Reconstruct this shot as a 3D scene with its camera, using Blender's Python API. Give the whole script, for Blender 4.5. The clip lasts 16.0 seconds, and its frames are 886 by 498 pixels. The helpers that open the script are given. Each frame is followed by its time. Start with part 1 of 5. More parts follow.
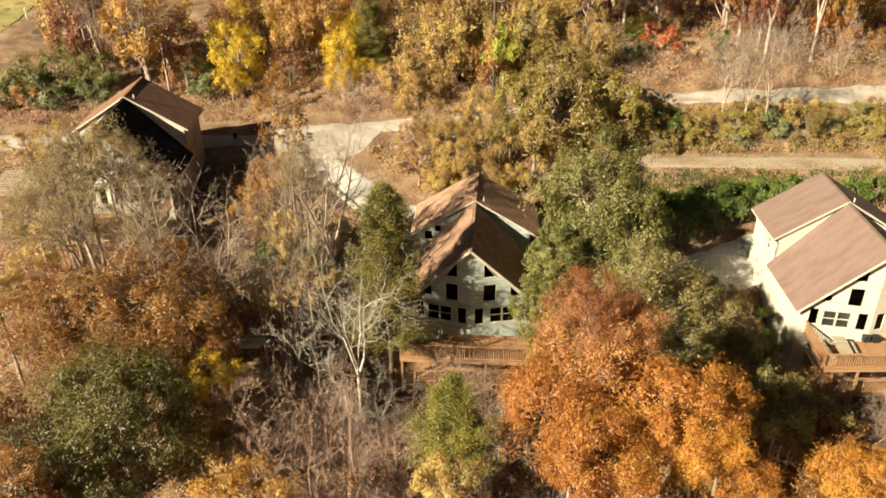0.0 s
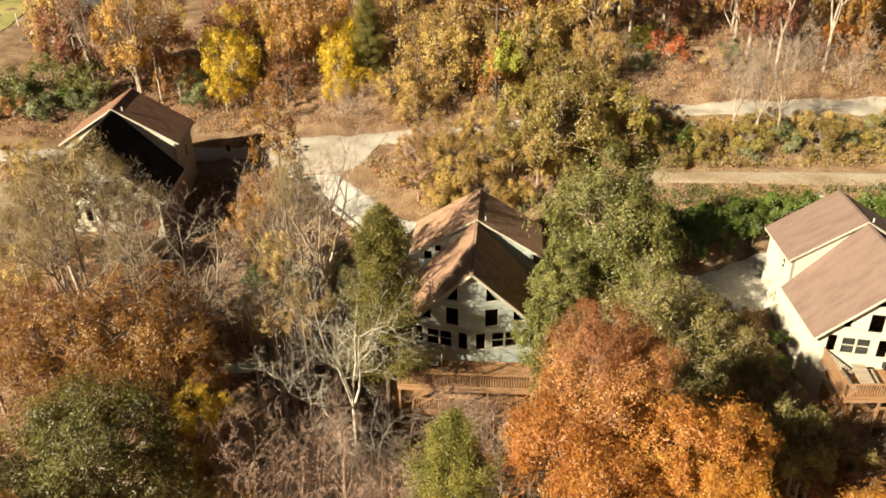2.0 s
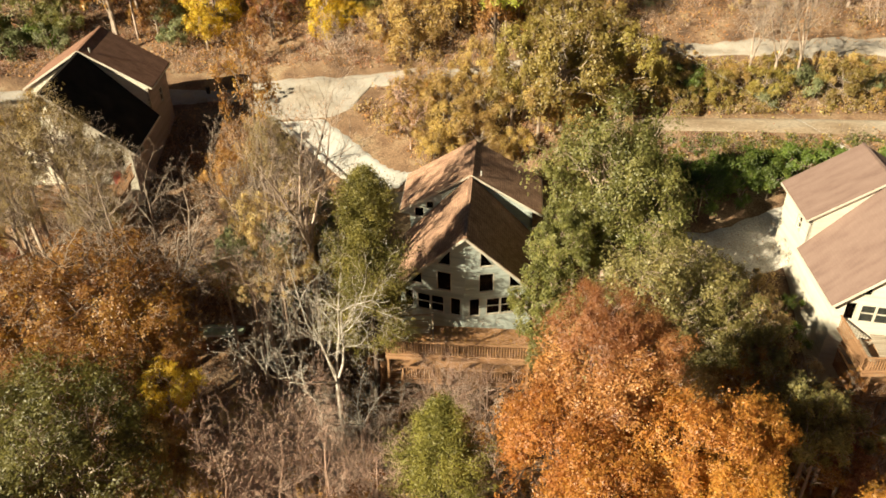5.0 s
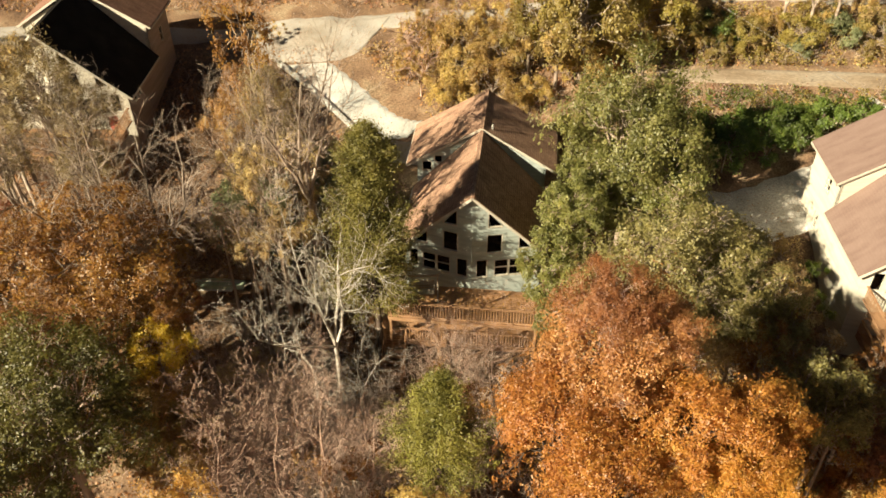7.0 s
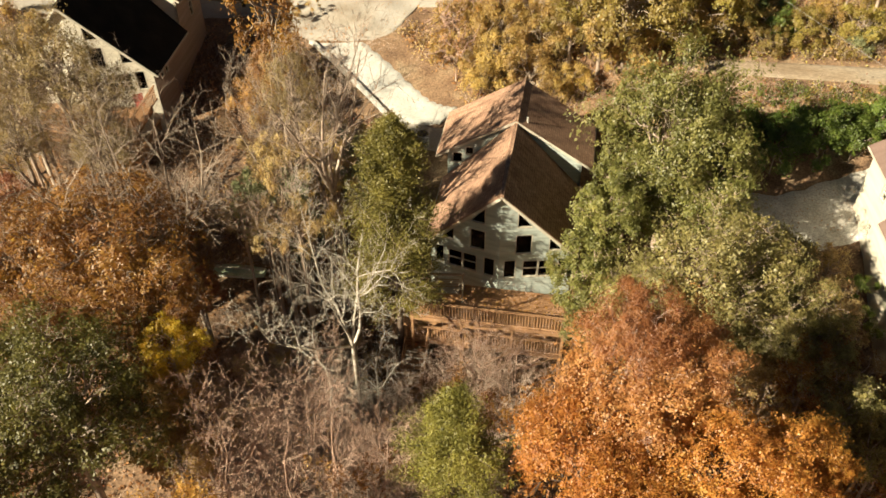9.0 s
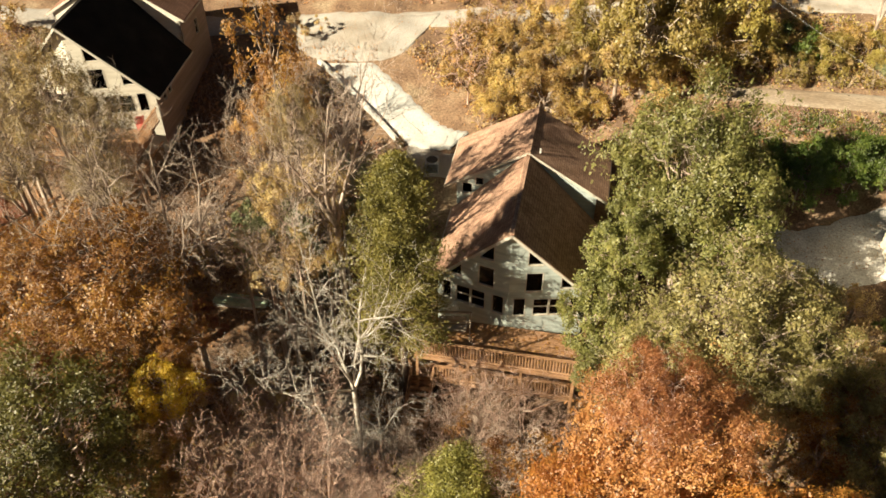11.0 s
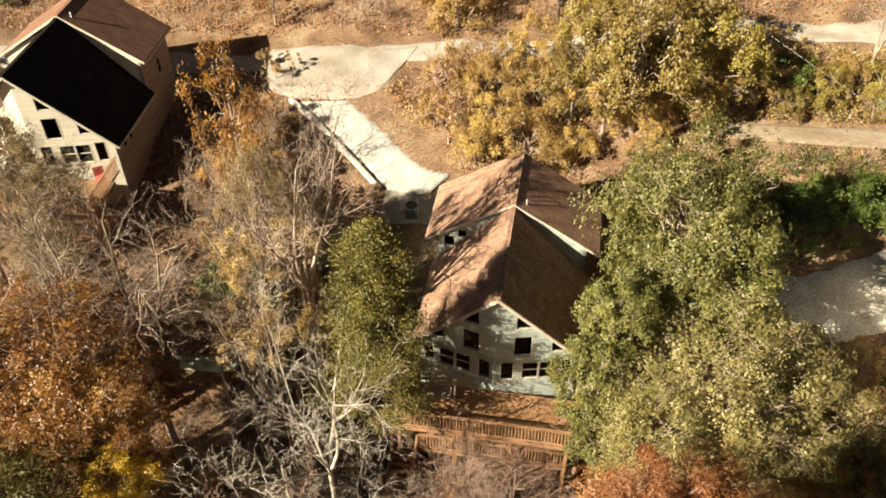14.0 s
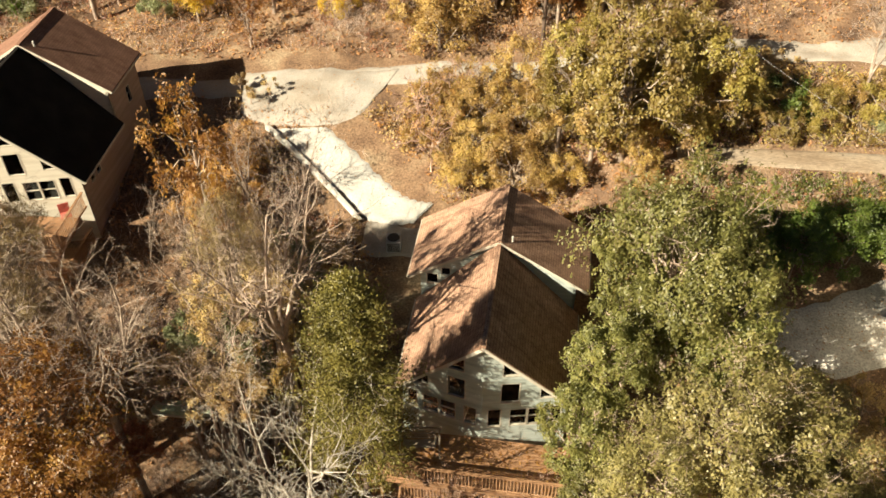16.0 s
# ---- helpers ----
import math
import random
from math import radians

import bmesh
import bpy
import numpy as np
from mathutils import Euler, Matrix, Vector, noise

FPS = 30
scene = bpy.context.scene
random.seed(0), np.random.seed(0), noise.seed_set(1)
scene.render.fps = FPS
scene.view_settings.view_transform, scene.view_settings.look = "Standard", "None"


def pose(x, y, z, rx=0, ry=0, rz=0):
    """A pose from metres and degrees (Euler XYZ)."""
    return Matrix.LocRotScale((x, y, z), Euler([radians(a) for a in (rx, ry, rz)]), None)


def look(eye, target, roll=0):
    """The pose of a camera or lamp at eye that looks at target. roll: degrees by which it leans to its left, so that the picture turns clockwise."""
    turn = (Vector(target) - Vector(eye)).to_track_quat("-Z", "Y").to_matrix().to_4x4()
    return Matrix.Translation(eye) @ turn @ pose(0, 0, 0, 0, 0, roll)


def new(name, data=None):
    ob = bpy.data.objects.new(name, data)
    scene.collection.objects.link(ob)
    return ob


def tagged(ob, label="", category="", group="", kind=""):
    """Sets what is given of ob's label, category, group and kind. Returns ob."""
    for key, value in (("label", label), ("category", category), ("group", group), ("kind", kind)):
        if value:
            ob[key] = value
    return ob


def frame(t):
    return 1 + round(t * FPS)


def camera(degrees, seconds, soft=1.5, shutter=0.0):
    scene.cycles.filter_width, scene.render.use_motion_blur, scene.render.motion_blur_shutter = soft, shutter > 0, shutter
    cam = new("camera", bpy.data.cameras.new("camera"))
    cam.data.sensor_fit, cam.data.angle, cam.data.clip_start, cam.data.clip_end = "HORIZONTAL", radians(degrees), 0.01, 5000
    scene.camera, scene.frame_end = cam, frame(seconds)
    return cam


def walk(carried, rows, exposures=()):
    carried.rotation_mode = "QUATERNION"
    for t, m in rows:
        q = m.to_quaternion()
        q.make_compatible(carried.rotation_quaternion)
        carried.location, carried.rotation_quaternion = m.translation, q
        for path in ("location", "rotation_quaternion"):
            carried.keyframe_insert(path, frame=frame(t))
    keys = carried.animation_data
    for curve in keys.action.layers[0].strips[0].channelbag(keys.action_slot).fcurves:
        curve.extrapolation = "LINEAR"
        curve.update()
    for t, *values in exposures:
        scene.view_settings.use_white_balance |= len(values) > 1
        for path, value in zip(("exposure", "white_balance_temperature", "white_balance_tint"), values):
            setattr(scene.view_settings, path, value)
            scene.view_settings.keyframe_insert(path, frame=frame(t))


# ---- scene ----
cam = camera(56.0, 16.0, 1.7)
METRES, EYE, TILT, LEAN, TURN = 21.56, 32.6, -30.2, 0.7, 0.0
ROWS = [
    (0.0, 0.0, 0.0, 0.0, 0.0, 0.0, 0.0),
    (0.5, 0.0016, 0.0288, 0.0142, 0.02, 0.02, -0.03),
    (1.0, 0.0023, 0.0572, 0.029, 0.03, 0.05, -0.04),
    (1.5, 0.0027, 0.0848, 0.0439, 0.06, 0.08, -0.06),
    (2.0, 0.0044, 0.1138, 0.06, 0.1, 0.1, -0.08),
    (2.5, 0.0054, 0.1435, 0.0767, 0.11, 0.1, -0.1),
    (3.0, 0.0082, 0.1734, 0.0932, 0.15, -0.57, -0.14),
    (3.5, 0.0121, 0.2034, 0.1074, 0.18, -1.64, -0.16),
    (4.0, 0.0172, 0.2327, 0.1219, 0.22, -2.76, -0.19),
    (6.5, 0.0535, 0.3692, 0.1911, 0.3, -8.38, -0.44),
    (7.0, 0.0601, 0.3963, 0.2027, 1.63, -9.51, -1.29),
    (7.5, 0.0665, 0.4224, 0.2159, 3.24, -10.68, -2.21),
    (8.0, 0.0727, 0.4477, 0.2314, 3.79, -11.82, -2.54),
    (10.5, 0.0834, 0.5728, 0.3096, 5.6, -11.86, -3.73),
    (11.0, 0.0828, 0.5966, 0.3263, 5.66, -11.79, -3.77),
    (11.5, 0.0833, 0.6214, 0.3431, 4.58, -11.7, -3.09),
    (12.0, 0.0821, 0.646, 0.3596, 4.29, -11.65, -2.91),
    (12.5, 0.0781, 0.6715, 0.3753, 4.3, -11.57, -2.93),
    (13.0, 0.0763, 0.6981, 0.393, 4.37, -11.55, -2.93),
    (13.5, 0.0725, 0.7253, 0.4094, 4.38, -11.49, -2.95),
    (14.0, 0.07, 0.7526, 0.425, 4.4, -11.46, -2.96),
    (14.5, 0.0701, 0.7795, 0.4401, 4.45, -11.41, -2.98),
    (15.0, 0.0709, 0.8061, 0.4574, 4.03, -11.38, -2.75),
    (15.5, 0.0729, 0.8324, 0.4753, 3.51, -11.36, -2.42),
    (16.0, 0.0743, 0.8578, 0.4938, 3.54, -11.38, -2.42),
]
walk(cam, [(t, pose(0, 0, EYE, TILT, LEAN, TURN) @ pose(METRES * x, METRES * y, METRES * z, 90 + pitch, roll, yaw)) for t, x, y, z, yaw, pitch, roll in ROWS],
     exposures=[(0.0, 1.48, 6600, 3), (6.0, 1.45, 6600, 3), (10.0, 1.52, 6450, 4), (12.0, 1.62, 6350, 5), (16.0, 1.59, 6350, 5)])

# ---- light ----
world = bpy.data.worlds.new("sky")
scene.world = world
world.use_nodes = True
wn = world.node_tree.nodes
sky = wn.new("ShaderNodeTexSky")
sky.sky_type, sky.sun_disc = "NISHITA", False
sky.sun_elevation, sky.sun_rotation = radians(31), radians(233.5)
world.node_tree.links.new(sky.outputs[0], wn["Background"].inputs[0])
wn["Background"].inputs[1].default_value = 0.0082
sun = new("sun", bpy.data.lights.new("sun", "SUN"))
sun.data.energy, sun.data.angle, sun.data.color = 5.0, radians(0.53), (1.0, 0.85, 0.64)
sun.matrix_world = look((0, 0, 0), (6.9, 5.1, -5.2))


# ---- materials ----
def ramp(nodes, stops):
    r = nodes.new("ShaderNodeValToRGB")
    e = r.color_ramp.elements
    while len(e) < len(stops):
        e.new(0.5)
    for k, (p, c) in enumerate(stops):
        e[k].position, e[k].color = p, (*c, 1)
    return r


def surface(name, stops, scale=3.0, fine=40.0, rough=0.85, bump=0.3, metal=0.0, vary=0.25, stretch=None, spec=0.3):
    """Two scales of noise: patches through a ramp, grain over it, and relief."""
    m = bpy.data.materials.new(name)
    m.use_nodes = True
    n, l = m.node_tree.nodes, m.node_tree.links
    b = n["Principled BSDF"]
    co = n.new("ShaderNodeTexCoord")
    src = co.outputs["Object"]
    if stretch:
        mp = n.new("ShaderNodeMapping")
        mp.inputs["Scale"].default_value = stretch
        l.new(src, mp.inputs[0])
        src = mp.outputs[0]
    a, f = n.new("ShaderNodeTexNoise"), n.new("ShaderNodeTexNoise")
    a.inputs["Scale"].default_value, a.inputs["Detail"].default_value = scale, 6
    f.inputs["Scale"].default_value, f.inputs["Detail"].default_value = fine, 4
    l.new(src, a.inputs[0]), l.new(src, f.inputs[0])
    r = ramp(n, stops)
    l.new(a.outputs[0], r.inputs[0])
    hsv = n.new("ShaderNodeHueSaturation")
    mr = n.new("ShaderNodeMapRange")
    mr.inputs[1].default_value, mr.inputs[2].default_value = 0.3, 0.7
    mr.inputs[3].default_value, mr.inputs[4].default_value = 1 - vary, 1 + vary
    l.new(f.outputs[0], mr.inputs[0]), l.new(mr.outputs[0], hsv.inputs["Value"])
    l.new(r.outputs[0], hsv.inputs["Color"]), l.new(hsv.outputs[0], b.inputs["Base Color"])
    bp = n.new("ShaderNodeBump")
    bp.inputs["Strength"].default_value, bp.inputs["Distance"].default_value = bump, 0.03
    l.new(f.outputs[0], bp.inputs["Height"]), l.new(bp.outputs[0], b.inputs["Normal"])
    b.inputs["Roughness"].default_value, b.inputs["Metallic"].default_value = rough, metal
    b.inputs["Specular IOR Level"].default_value = spec
    return m


def leafy(name, stops, sheer=0.35, hue=0.008):
    """Leaves: each leaf its own shade, each tree its own tint, light passing through."""
    m = bpy.data.materials.new(name)
    m.use_nodes = True
    n, l = m.node_tree.nodes, m.node_tree.links
    n.remove(n["Principled BSDF"])
    geo, info = n.new("ShaderNodeNewGeometry"), n.new("ShaderNodeObjectInfo")
    co, a = n.new("ShaderNodeTexCoord"), n.new("ShaderNodeTexNoise")
    a.inputs["Scale"].default_value, a.inputs["Detail"].default_value = 0.55, 2
    l.new(co.outputs["Object"], a.inputs[0])
    clump = n.new("ShaderNodeTexNoise")
    clump.inputs["Scale"].default_value, clump.inputs["Detail"].default_value = 2.1, 1
    l.new(co.outputs["Object"], clump.inputs[0])
    mix, sub, low = (n.new("ShaderNodeMath") for _ in range(3))
    for node in (mix, sub, low):
        node.operation = "MULTIPLY_ADD"
    l.new(a.outputs[0], low.inputs[0])
    low.inputs[1].default_value, low.inputs[2].default_value = 1.1, -0.72
    l.new(clump.outputs[0], sub.inputs[0]), l.new(low.outputs[0], sub.inputs[2])
    sub.inputs[1].default_value = 1.0
    l.new(geo.outputs["Random Per Island"], mix.inputs[0]), l.new(sub.outputs[0], mix.inputs[2])
    mix.inputs[1].default_value = 0.26
    r = ramp(n, stops)
    l.new(mix.outputs[0], r.inputs[0])
    hsv = n.new("ShaderNodeHueSaturation")
    hr, vr = n.new("ShaderNodeMapRange"), n.new("ShaderNodeMapRange")
    hr.inputs[3].default_value, hr.inputs[4].default_value = 0.5 - hue, 0.5 + hue
    vr.inputs[3].default_value, vr.inputs[4].default_value = 0.8, 1.2
    l.new(info.outputs["Random"], hr.inputs[0]), l.new(info.outputs["Random"], vr.inputs[0])
    l.new(hr.outputs[0], hsv.inputs["Hue"]), l.new(vr.outputs[0], hsv.inputs["Value"])
    l.new(r.outputs[0], hsv.inputs["Color"])
    d, t = n.new("ShaderNodeBsdfDiffuse"), n.new("ShaderNodeBsdfTranslucent")
    g, s1, s2 = n.new("ShaderNodeBsdfGlossy"), n.new("ShaderNodeMixShader"), n.new("ShaderNodeMixShader")
    g.inputs["Roughness"].default_value = 0.5
    l.new(hsv.outputs[0], d.inputs[0]), l.new(hsv.outputs[0], t.inputs[0])
    s1.inputs[0].default_value, s2.inputs[0].default_value = sheer, 0.04
    l.new(d.outputs[0], s1.inputs[1]), l.new(t.outputs[0], s1.inputs[2])
    l.new(s1.outputs[0], s2.inputs[1]), l.new(g.outputs[0], s2.inputs[2])
    l.new(s2.outputs[0], n["Material Output"].inputs[0])
    return m


def courses(m, across, up, dark, strength):
    """Shingle courses over a roof: offset tabs, thin dark joints and a small step."""
    n, l = m.node_tree.nodes, m.node_tree.links
    b = n["Principled BSDF"]
    sep, com, br = n.new("ShaderNodeSeparateXYZ"), n.new("ShaderNodeCombineXYZ"), n.new("ShaderNodeTexBrick")
    l.new(n["Texture Coordinate"].outputs["Object"], sep.inputs[0])
    l.new(sep.outputs["Y"], com.inputs["X"]), l.new(sep.outputs["X"], com.inputs["Y"])
    l.new(com.outputs[0], br.inputs["Vector"])
    br.inputs["Scale"].default_value, br.inputs["Brick Width"].default_value, br.inputs["Row Height"].default_value = 1.0, across, up
    br.inputs["Mortar Size"].default_value, br.inputs["Mortar Smooth"].default_value = 0.012, 0.3
    br.inputs["Color1"].default_value, br.inputs["Color2"].default_value = (1.12, 1.12, 1.12, 1), (0.8, 0.78, 0.76, 1)
    br.inputs["Mortar"].default_value = (dark, dark, dark, 1)
    mix = n.new("ShaderNodeMix")
    mix.data_type, mix.blend_type = "RGBA", "MULTIPLY"
    mix.inputs["Factor"].default_value = strength
    old = b.inputs["Base Color"].links[0].from_socket
    l.new(old, mix.inputs[6]), l.new(br.outputs["Color"], mix.inputs[7]), l.new(mix.outputs[2], b.inputs["Base Color"])
    return m


def laps(m):
    """Lapped boards: a saw-toothed relief up the wall."""
    n, l = m.node_tree.nodes, m.node_tree.links
    b, w, bp = n["Principled BSDF"], n.new("ShaderNodeTexWave"), n.new("ShaderNodeBump")
    w.wave_type, w.bands_direction, w.wave_profile = "BANDS", "Z", "SAW"
    w.inputs["Scale"].default_value = 1.6
    l.new(n["Texture Coordinate"].outputs["Object"], w.inputs["Vector"])
    bp.inputs["Strength"].default_value, bp.inputs["Distance"].default_value = 0.7, 0.03
    old = b.inputs["Normal"].links[0].from_socket
    l.new(w.outputs["Fac"], bp.inputs["Height"]), l.new(old, bp.inputs["Normal"]), l.new(bp.outputs[0], b.inputs["Normal"])
    return m


M = {
    "litter": surface("leaf_litter", [(0.3, (0.090, 0.055, 0.035)), (0.43, (0.160, 0.098, 0.058)), (0.55, (0.215, 0.138, 0.082)), (0.7, (0.270, 0.200, 0.125))], 0.5, 9.0, 0.95, 0.9, vary=0.5),
    "gravel": surface("pale_gravel", [(0.3, (0.25, 0.21, 0.163)), (0.5, (0.345, 0.312, 0.265)), (0.7, (0.39, 0.36, 0.32))], 0.5, 14.0, 0.95, 0.5, vary=0.2),
    "dirt": surface("packed_dirt", [(0.3, (0.173, 0.121, 0.075)), (0.5, (0.265, 0.207, 0.144)), (0.7, (0.300, 0.260, 0.202))], 0.6, 12.0, 0.95, 0.6, vary=0.25, stretch=(0.3, 1, 1)),
    "concrete": surface("weathered_concrete", [(0.3, (0.33, 0.318, 0.285)), (0.5, (0.42, 0.41, 0.375)), (0.7, (0.47, 0.46, 0.43))], 0.5, 9.0, 0.9, 0.25, vary=0.14),
    "chips": surface("white_stone_chips", [(0.3, (0.342, 0.316, 0.274)), (0.5, (0.479, 0.453, 0.410)), (0.7, (0.547, 0.530, 0.487))], 0.9, 10.0, 0.95, 0.6, vary=0.35),
    "asphalt": surface("asphalt", [(0.3, (0.05, 0.05, 0.055)), (0.7, (0.08, 0.08, 0.08))], 0.6, 20.0, 0.9, 0.3),
    "lawn": surface("dry_lawn", [(0.3, (0.17, 0.17, 0.05)), (0.5, (0.26, 0.23, 0.08)), (0.7, (0.33, 0.27, 0.11))], 0.4, 8.0, 0.95, 0.8, vary=0.35),
    "bark": surface("grey_bark", [(0.3, (0.186, 0.139, 0.109)), (0.5, (0.326, 0.256, 0.202)), (0.7, (0.465, 0.388, 0.310))], 2.0, 25.0, 0.9, 0.6),
    "pale_bark": surface("pale_bark", [(0.32, (0.215, 0.172, 0.130)), (0.5, (0.420, 0.375, 0.315)), (0.68, (0.575, 0.535, 0.480))], 2.5, 20.0, 0.85, 0.4),
    "tan_bark": surface("dry_twigs", [(0.3, (0.230, 0.165, 0.122)), (0.5, (0.390, 0.298, 0.235)), (0.7, (0.540, 0.440, 0.365))], 2.0, 15.0, 0.9, 0.3),
    "rosy_bark": surface("reddish_twigs", [(0.3, (0.26, 0.16, 0.12)), (0.5, (0.42, 0.28, 0.215)), (0.7, (0.55, 0.41, 0.33))], 2.0, 15.0, 0.9, 0.3),
    "dark_bark": surface("dark_bark", [(0.3, (0.06, 0.042, 0.032)), (0.7, (0.14, 0.10, 0.075))], 2.0, 20.0, 0.9, 0.6),
    "shingle_orange": surface("rust_shingles", [(0.3, (0.274, 0.160, 0.108)), (0.5, (0.398, 0.242, 0.163)), (0.7, (0.465, 0.299, 0.207))], 1.2, 22.0, 0.9, 0.5, vary=0.22, stretch=(1, 3, 1)),
    "shingle_pink": surface("dusty_brown_shingles", [(0.3, (0.163, 0.107, 0.089)), (0.5, (0.189, 0.128, 0.107)), (0.7, (0.208, 0.143, 0.120))], 0.7, 20.0, 0.9, 0.3, vary=0.1, stretch=(1, 3, 1)),
    # near-black base: the shade on the west front roof is put into its colour
    "shade_roofing": surface("roofing_toned_for_shade", [(0.3, (0.010, 0.009, 0.008)), (0.7, (0.020, 0.017, 0.015))], 1.0, 20.0, 0.95, 0.3, vary=0.2, spec=0.1),
    "shingle_brown": surface("brown_shingles", [(0.3, (0.187, 0.093, 0.060)), (0.5, (0.238, 0.128, 0.085)), (0.7, (0.281, 0.153, 0.102))], 1.0, 20.0, 0.9, 0.35, vary=0.15, stretch=(1, 3, 1)),
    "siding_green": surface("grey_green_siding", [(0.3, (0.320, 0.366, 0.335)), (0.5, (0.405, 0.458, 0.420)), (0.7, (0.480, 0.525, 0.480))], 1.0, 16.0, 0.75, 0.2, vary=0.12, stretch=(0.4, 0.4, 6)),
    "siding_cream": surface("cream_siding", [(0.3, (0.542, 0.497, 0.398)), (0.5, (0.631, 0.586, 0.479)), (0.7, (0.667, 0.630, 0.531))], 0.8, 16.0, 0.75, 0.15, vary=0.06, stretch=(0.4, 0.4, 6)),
    # darker, pinker siding: the shade on the west chalet's sides is in the colour
    "siding_shade_rose": surface("rose_siding_toned_for_shade", [(0.3, (0.250, 0.188, 0.160)), (0.5, (0.300, 0.228, 0.196)), (0.7, (0.350, 0.272, 0.236))], 0.8, 16.0, 0.8, 0.15, vary=0.1, stretch=(0.4, 0.4, 6)),
    "trim": surface("cream_trim", [(0.3, (0.462, 0.415, 0.331)), (0.7, (0.569, 0.530, 0.446))], 1.5, 20.0, 0.7, 0.1, vary=0.08),
    "deck": surface("stained_deck_wood", [(0.3, (0.204, 0.110, 0.059)), (0.5, (0.319, 0.178, 0.092)), (0.7, (0.392, 0.237, 0.128))], 2.0, 30.0, 0.85, 0.3, vary=0.25, stretch=(0.3, 4, 4)),
    "old_wood": surface("weathered_wood", [(0.3, (0.22, 0.17, 0.12)), (0.5, (0.35, 0.29, 0.22)), (0.7, (0.46, 0.40, 0.32))], 2.0, 25.0, 0.9, 0.4, vary=0.25, stretch=(0.3, 4, 4)),
    "interior": surface("dim_interior_board", [(0.3, (0.05, 0.04, 0.03)), (0.7, (0.09, 0.07, 0.055))], 1.0, 10.0, 0.9, 0.1),
    "metal_grey": surface("grey_metal", [(0.3, (0.28, 0.28, 0.28)), (0.7, (0.42, 0.42, 0.42))], 2.0, 20.0, 0.5, 0.1, 0.4),
    "black": surface("black_plastic", [(0.3, (0.012, 0.012, 0.013)), (0.7, (0.03, 0.03, 0.03))], 2.0, 20.0, 0.5, 0.1),
    "boat_green": surface("faded_green_paint", [(0.3, (0.26, 0.35, 0.24)), (0.5, (0.40, 0.50, 0.35)), (0.7, (0.55, 0.60, 0.46))], 1.5, 14.0, 0.6, 0.2),
    "white": surface("dull_white_paint", [(0.3, (0.5, 0.48, 0.42)), (0.7, (0.72, 0.7, 0.64))], 1.5, 14.0, 0.6, 0.1),
    "red": surface("faded_red_fabric", [(0.3, (0.38, 0.08, 0.06)), (0.7, (0.52, 0.16, 0.12))], 2.0, 20.0, 0.9, 0.2),
}
LEAF = {}
LEAF["orange"] = [(0.0, (0.34, 0.135, 0.034)), (0.4, (0.52, 0.225, 0.048)), (0.75, (0.62, 0.310, 0.062)), (1.0, (0.70, 0.420, 0.095))]
LEAF["copper"] = [(0.0, (0.280, 0.118, 0.044)), (0.45, (0.440, 0.204, 0.070)), (0.8, (0.540, 0.275, 0.092)), (1.0, (0.63, 0.385, 0.155))]
LEAF["amber"] = [(0.0, (0.300, 0.112, 0.026)), (0.5, (0.54, 0.250, 0.046)), (1.0, (0.68, 0.400, 0.080))]
LEAF["rust"] = [(0.0, (0.207, 0.106, 0.036)), (0.4, (0.426, 0.222, 0.065)), (0.75, (0.580, 0.345, 0.096)), (1.0, (0.727, 0.528, 0.144))]
LEAF["redbrown"] = [(0.0, (0.154, 0.058, 0.040)), (0.5, (0.323, 0.132, 0.070)), (1.0, (0.492, 0.248, 0.125))]
LEAF["russet"] = [(0.0, (0.120, 0.044, 0.017)), (0.4, (0.265, 0.118, 0.026)), (0.75, (0.400, 0.212, 0.038)), (1.0, (0.580, 0.385, 0.064))]
LEAF["gold"] = [(0.0, (0.250, 0.152, 0.055)), (0.45, (0.480, 0.325, 0.105)), (0.8, (0.63, 0.465, 0.145)), (1.0, (0.71, 0.59, 0.21))]
LEAF["yellow"] = [(0.0, (0.40, 0.26, 0.026)), (0.5, (0.70, 0.50, 0.040)), (1.0, (0.80, 0.72, 0.090))]
LEAF["green"] = [(0.0, (0.050, 0.044, 0.011)), (0.4, (0.105, 0.093, 0.022)), (0.75, (0.166, 0.144, 0.032)), (1.0, (0.270, 0.220, 0.052))]
LEAF["olive"] = [(0.0, (0.190, 0.115, 0.034)), (0.35, (0.300, 0.222, 0.056)), (0.7, (0.385, 0.315, 0.076)), (1.0, (0.540, 0.410, 0.110))]
LEAF["greenbig"] = [(0.0, (0.105, 0.108, 0.030)), (0.4, (0.220, 0.222, 0.060)), (0.75, (0.350, 0.328, 0.095)), (1.0, (0.50, 0.44, 0.15))]
LEAF["vine"] = [(0.0, (0.140, 0.120, 0.044)), (0.4, (0.270, 0.238, 0.082)), (0.75, (0.400, 0.340, 0.122)), (1.0, (0.56, 0.445, 0.20))]
LEAF["lime"] = [(0.0, (0.256, 0.262, 0.039)), (0.5, (0.435, 0.455, 0.058)), (1.0, (0.614, 0.607, 0.104))]
LEAF["hedge"] = [(0.0, (0.070, 0.100, 0.018)), (0.5, (0.150, 0.215, 0.036)), (1.0, (0.290, 0.340, 0.066))]
LEAF["greenlow"] = [(0.0, (0.125, 0.140, 0.062)), (0.5, (0.245, 0.262, 0.122)), (1.0, (0.380, 0.390, 0.200))]
LEAF["fresh"] = [(0.0, (0.085, 0.115, 0.022)), (0.5, (0.190, 0.240, 0.045)), (1.0, (0.310, 0.350, 0.080))]
LEAF["red"] = [(0.0, (0.256, 0.069, 0.039)), (0.5, (0.461, 0.124, 0.052)), (1.0, (0.576, 0.235, 0.078))]
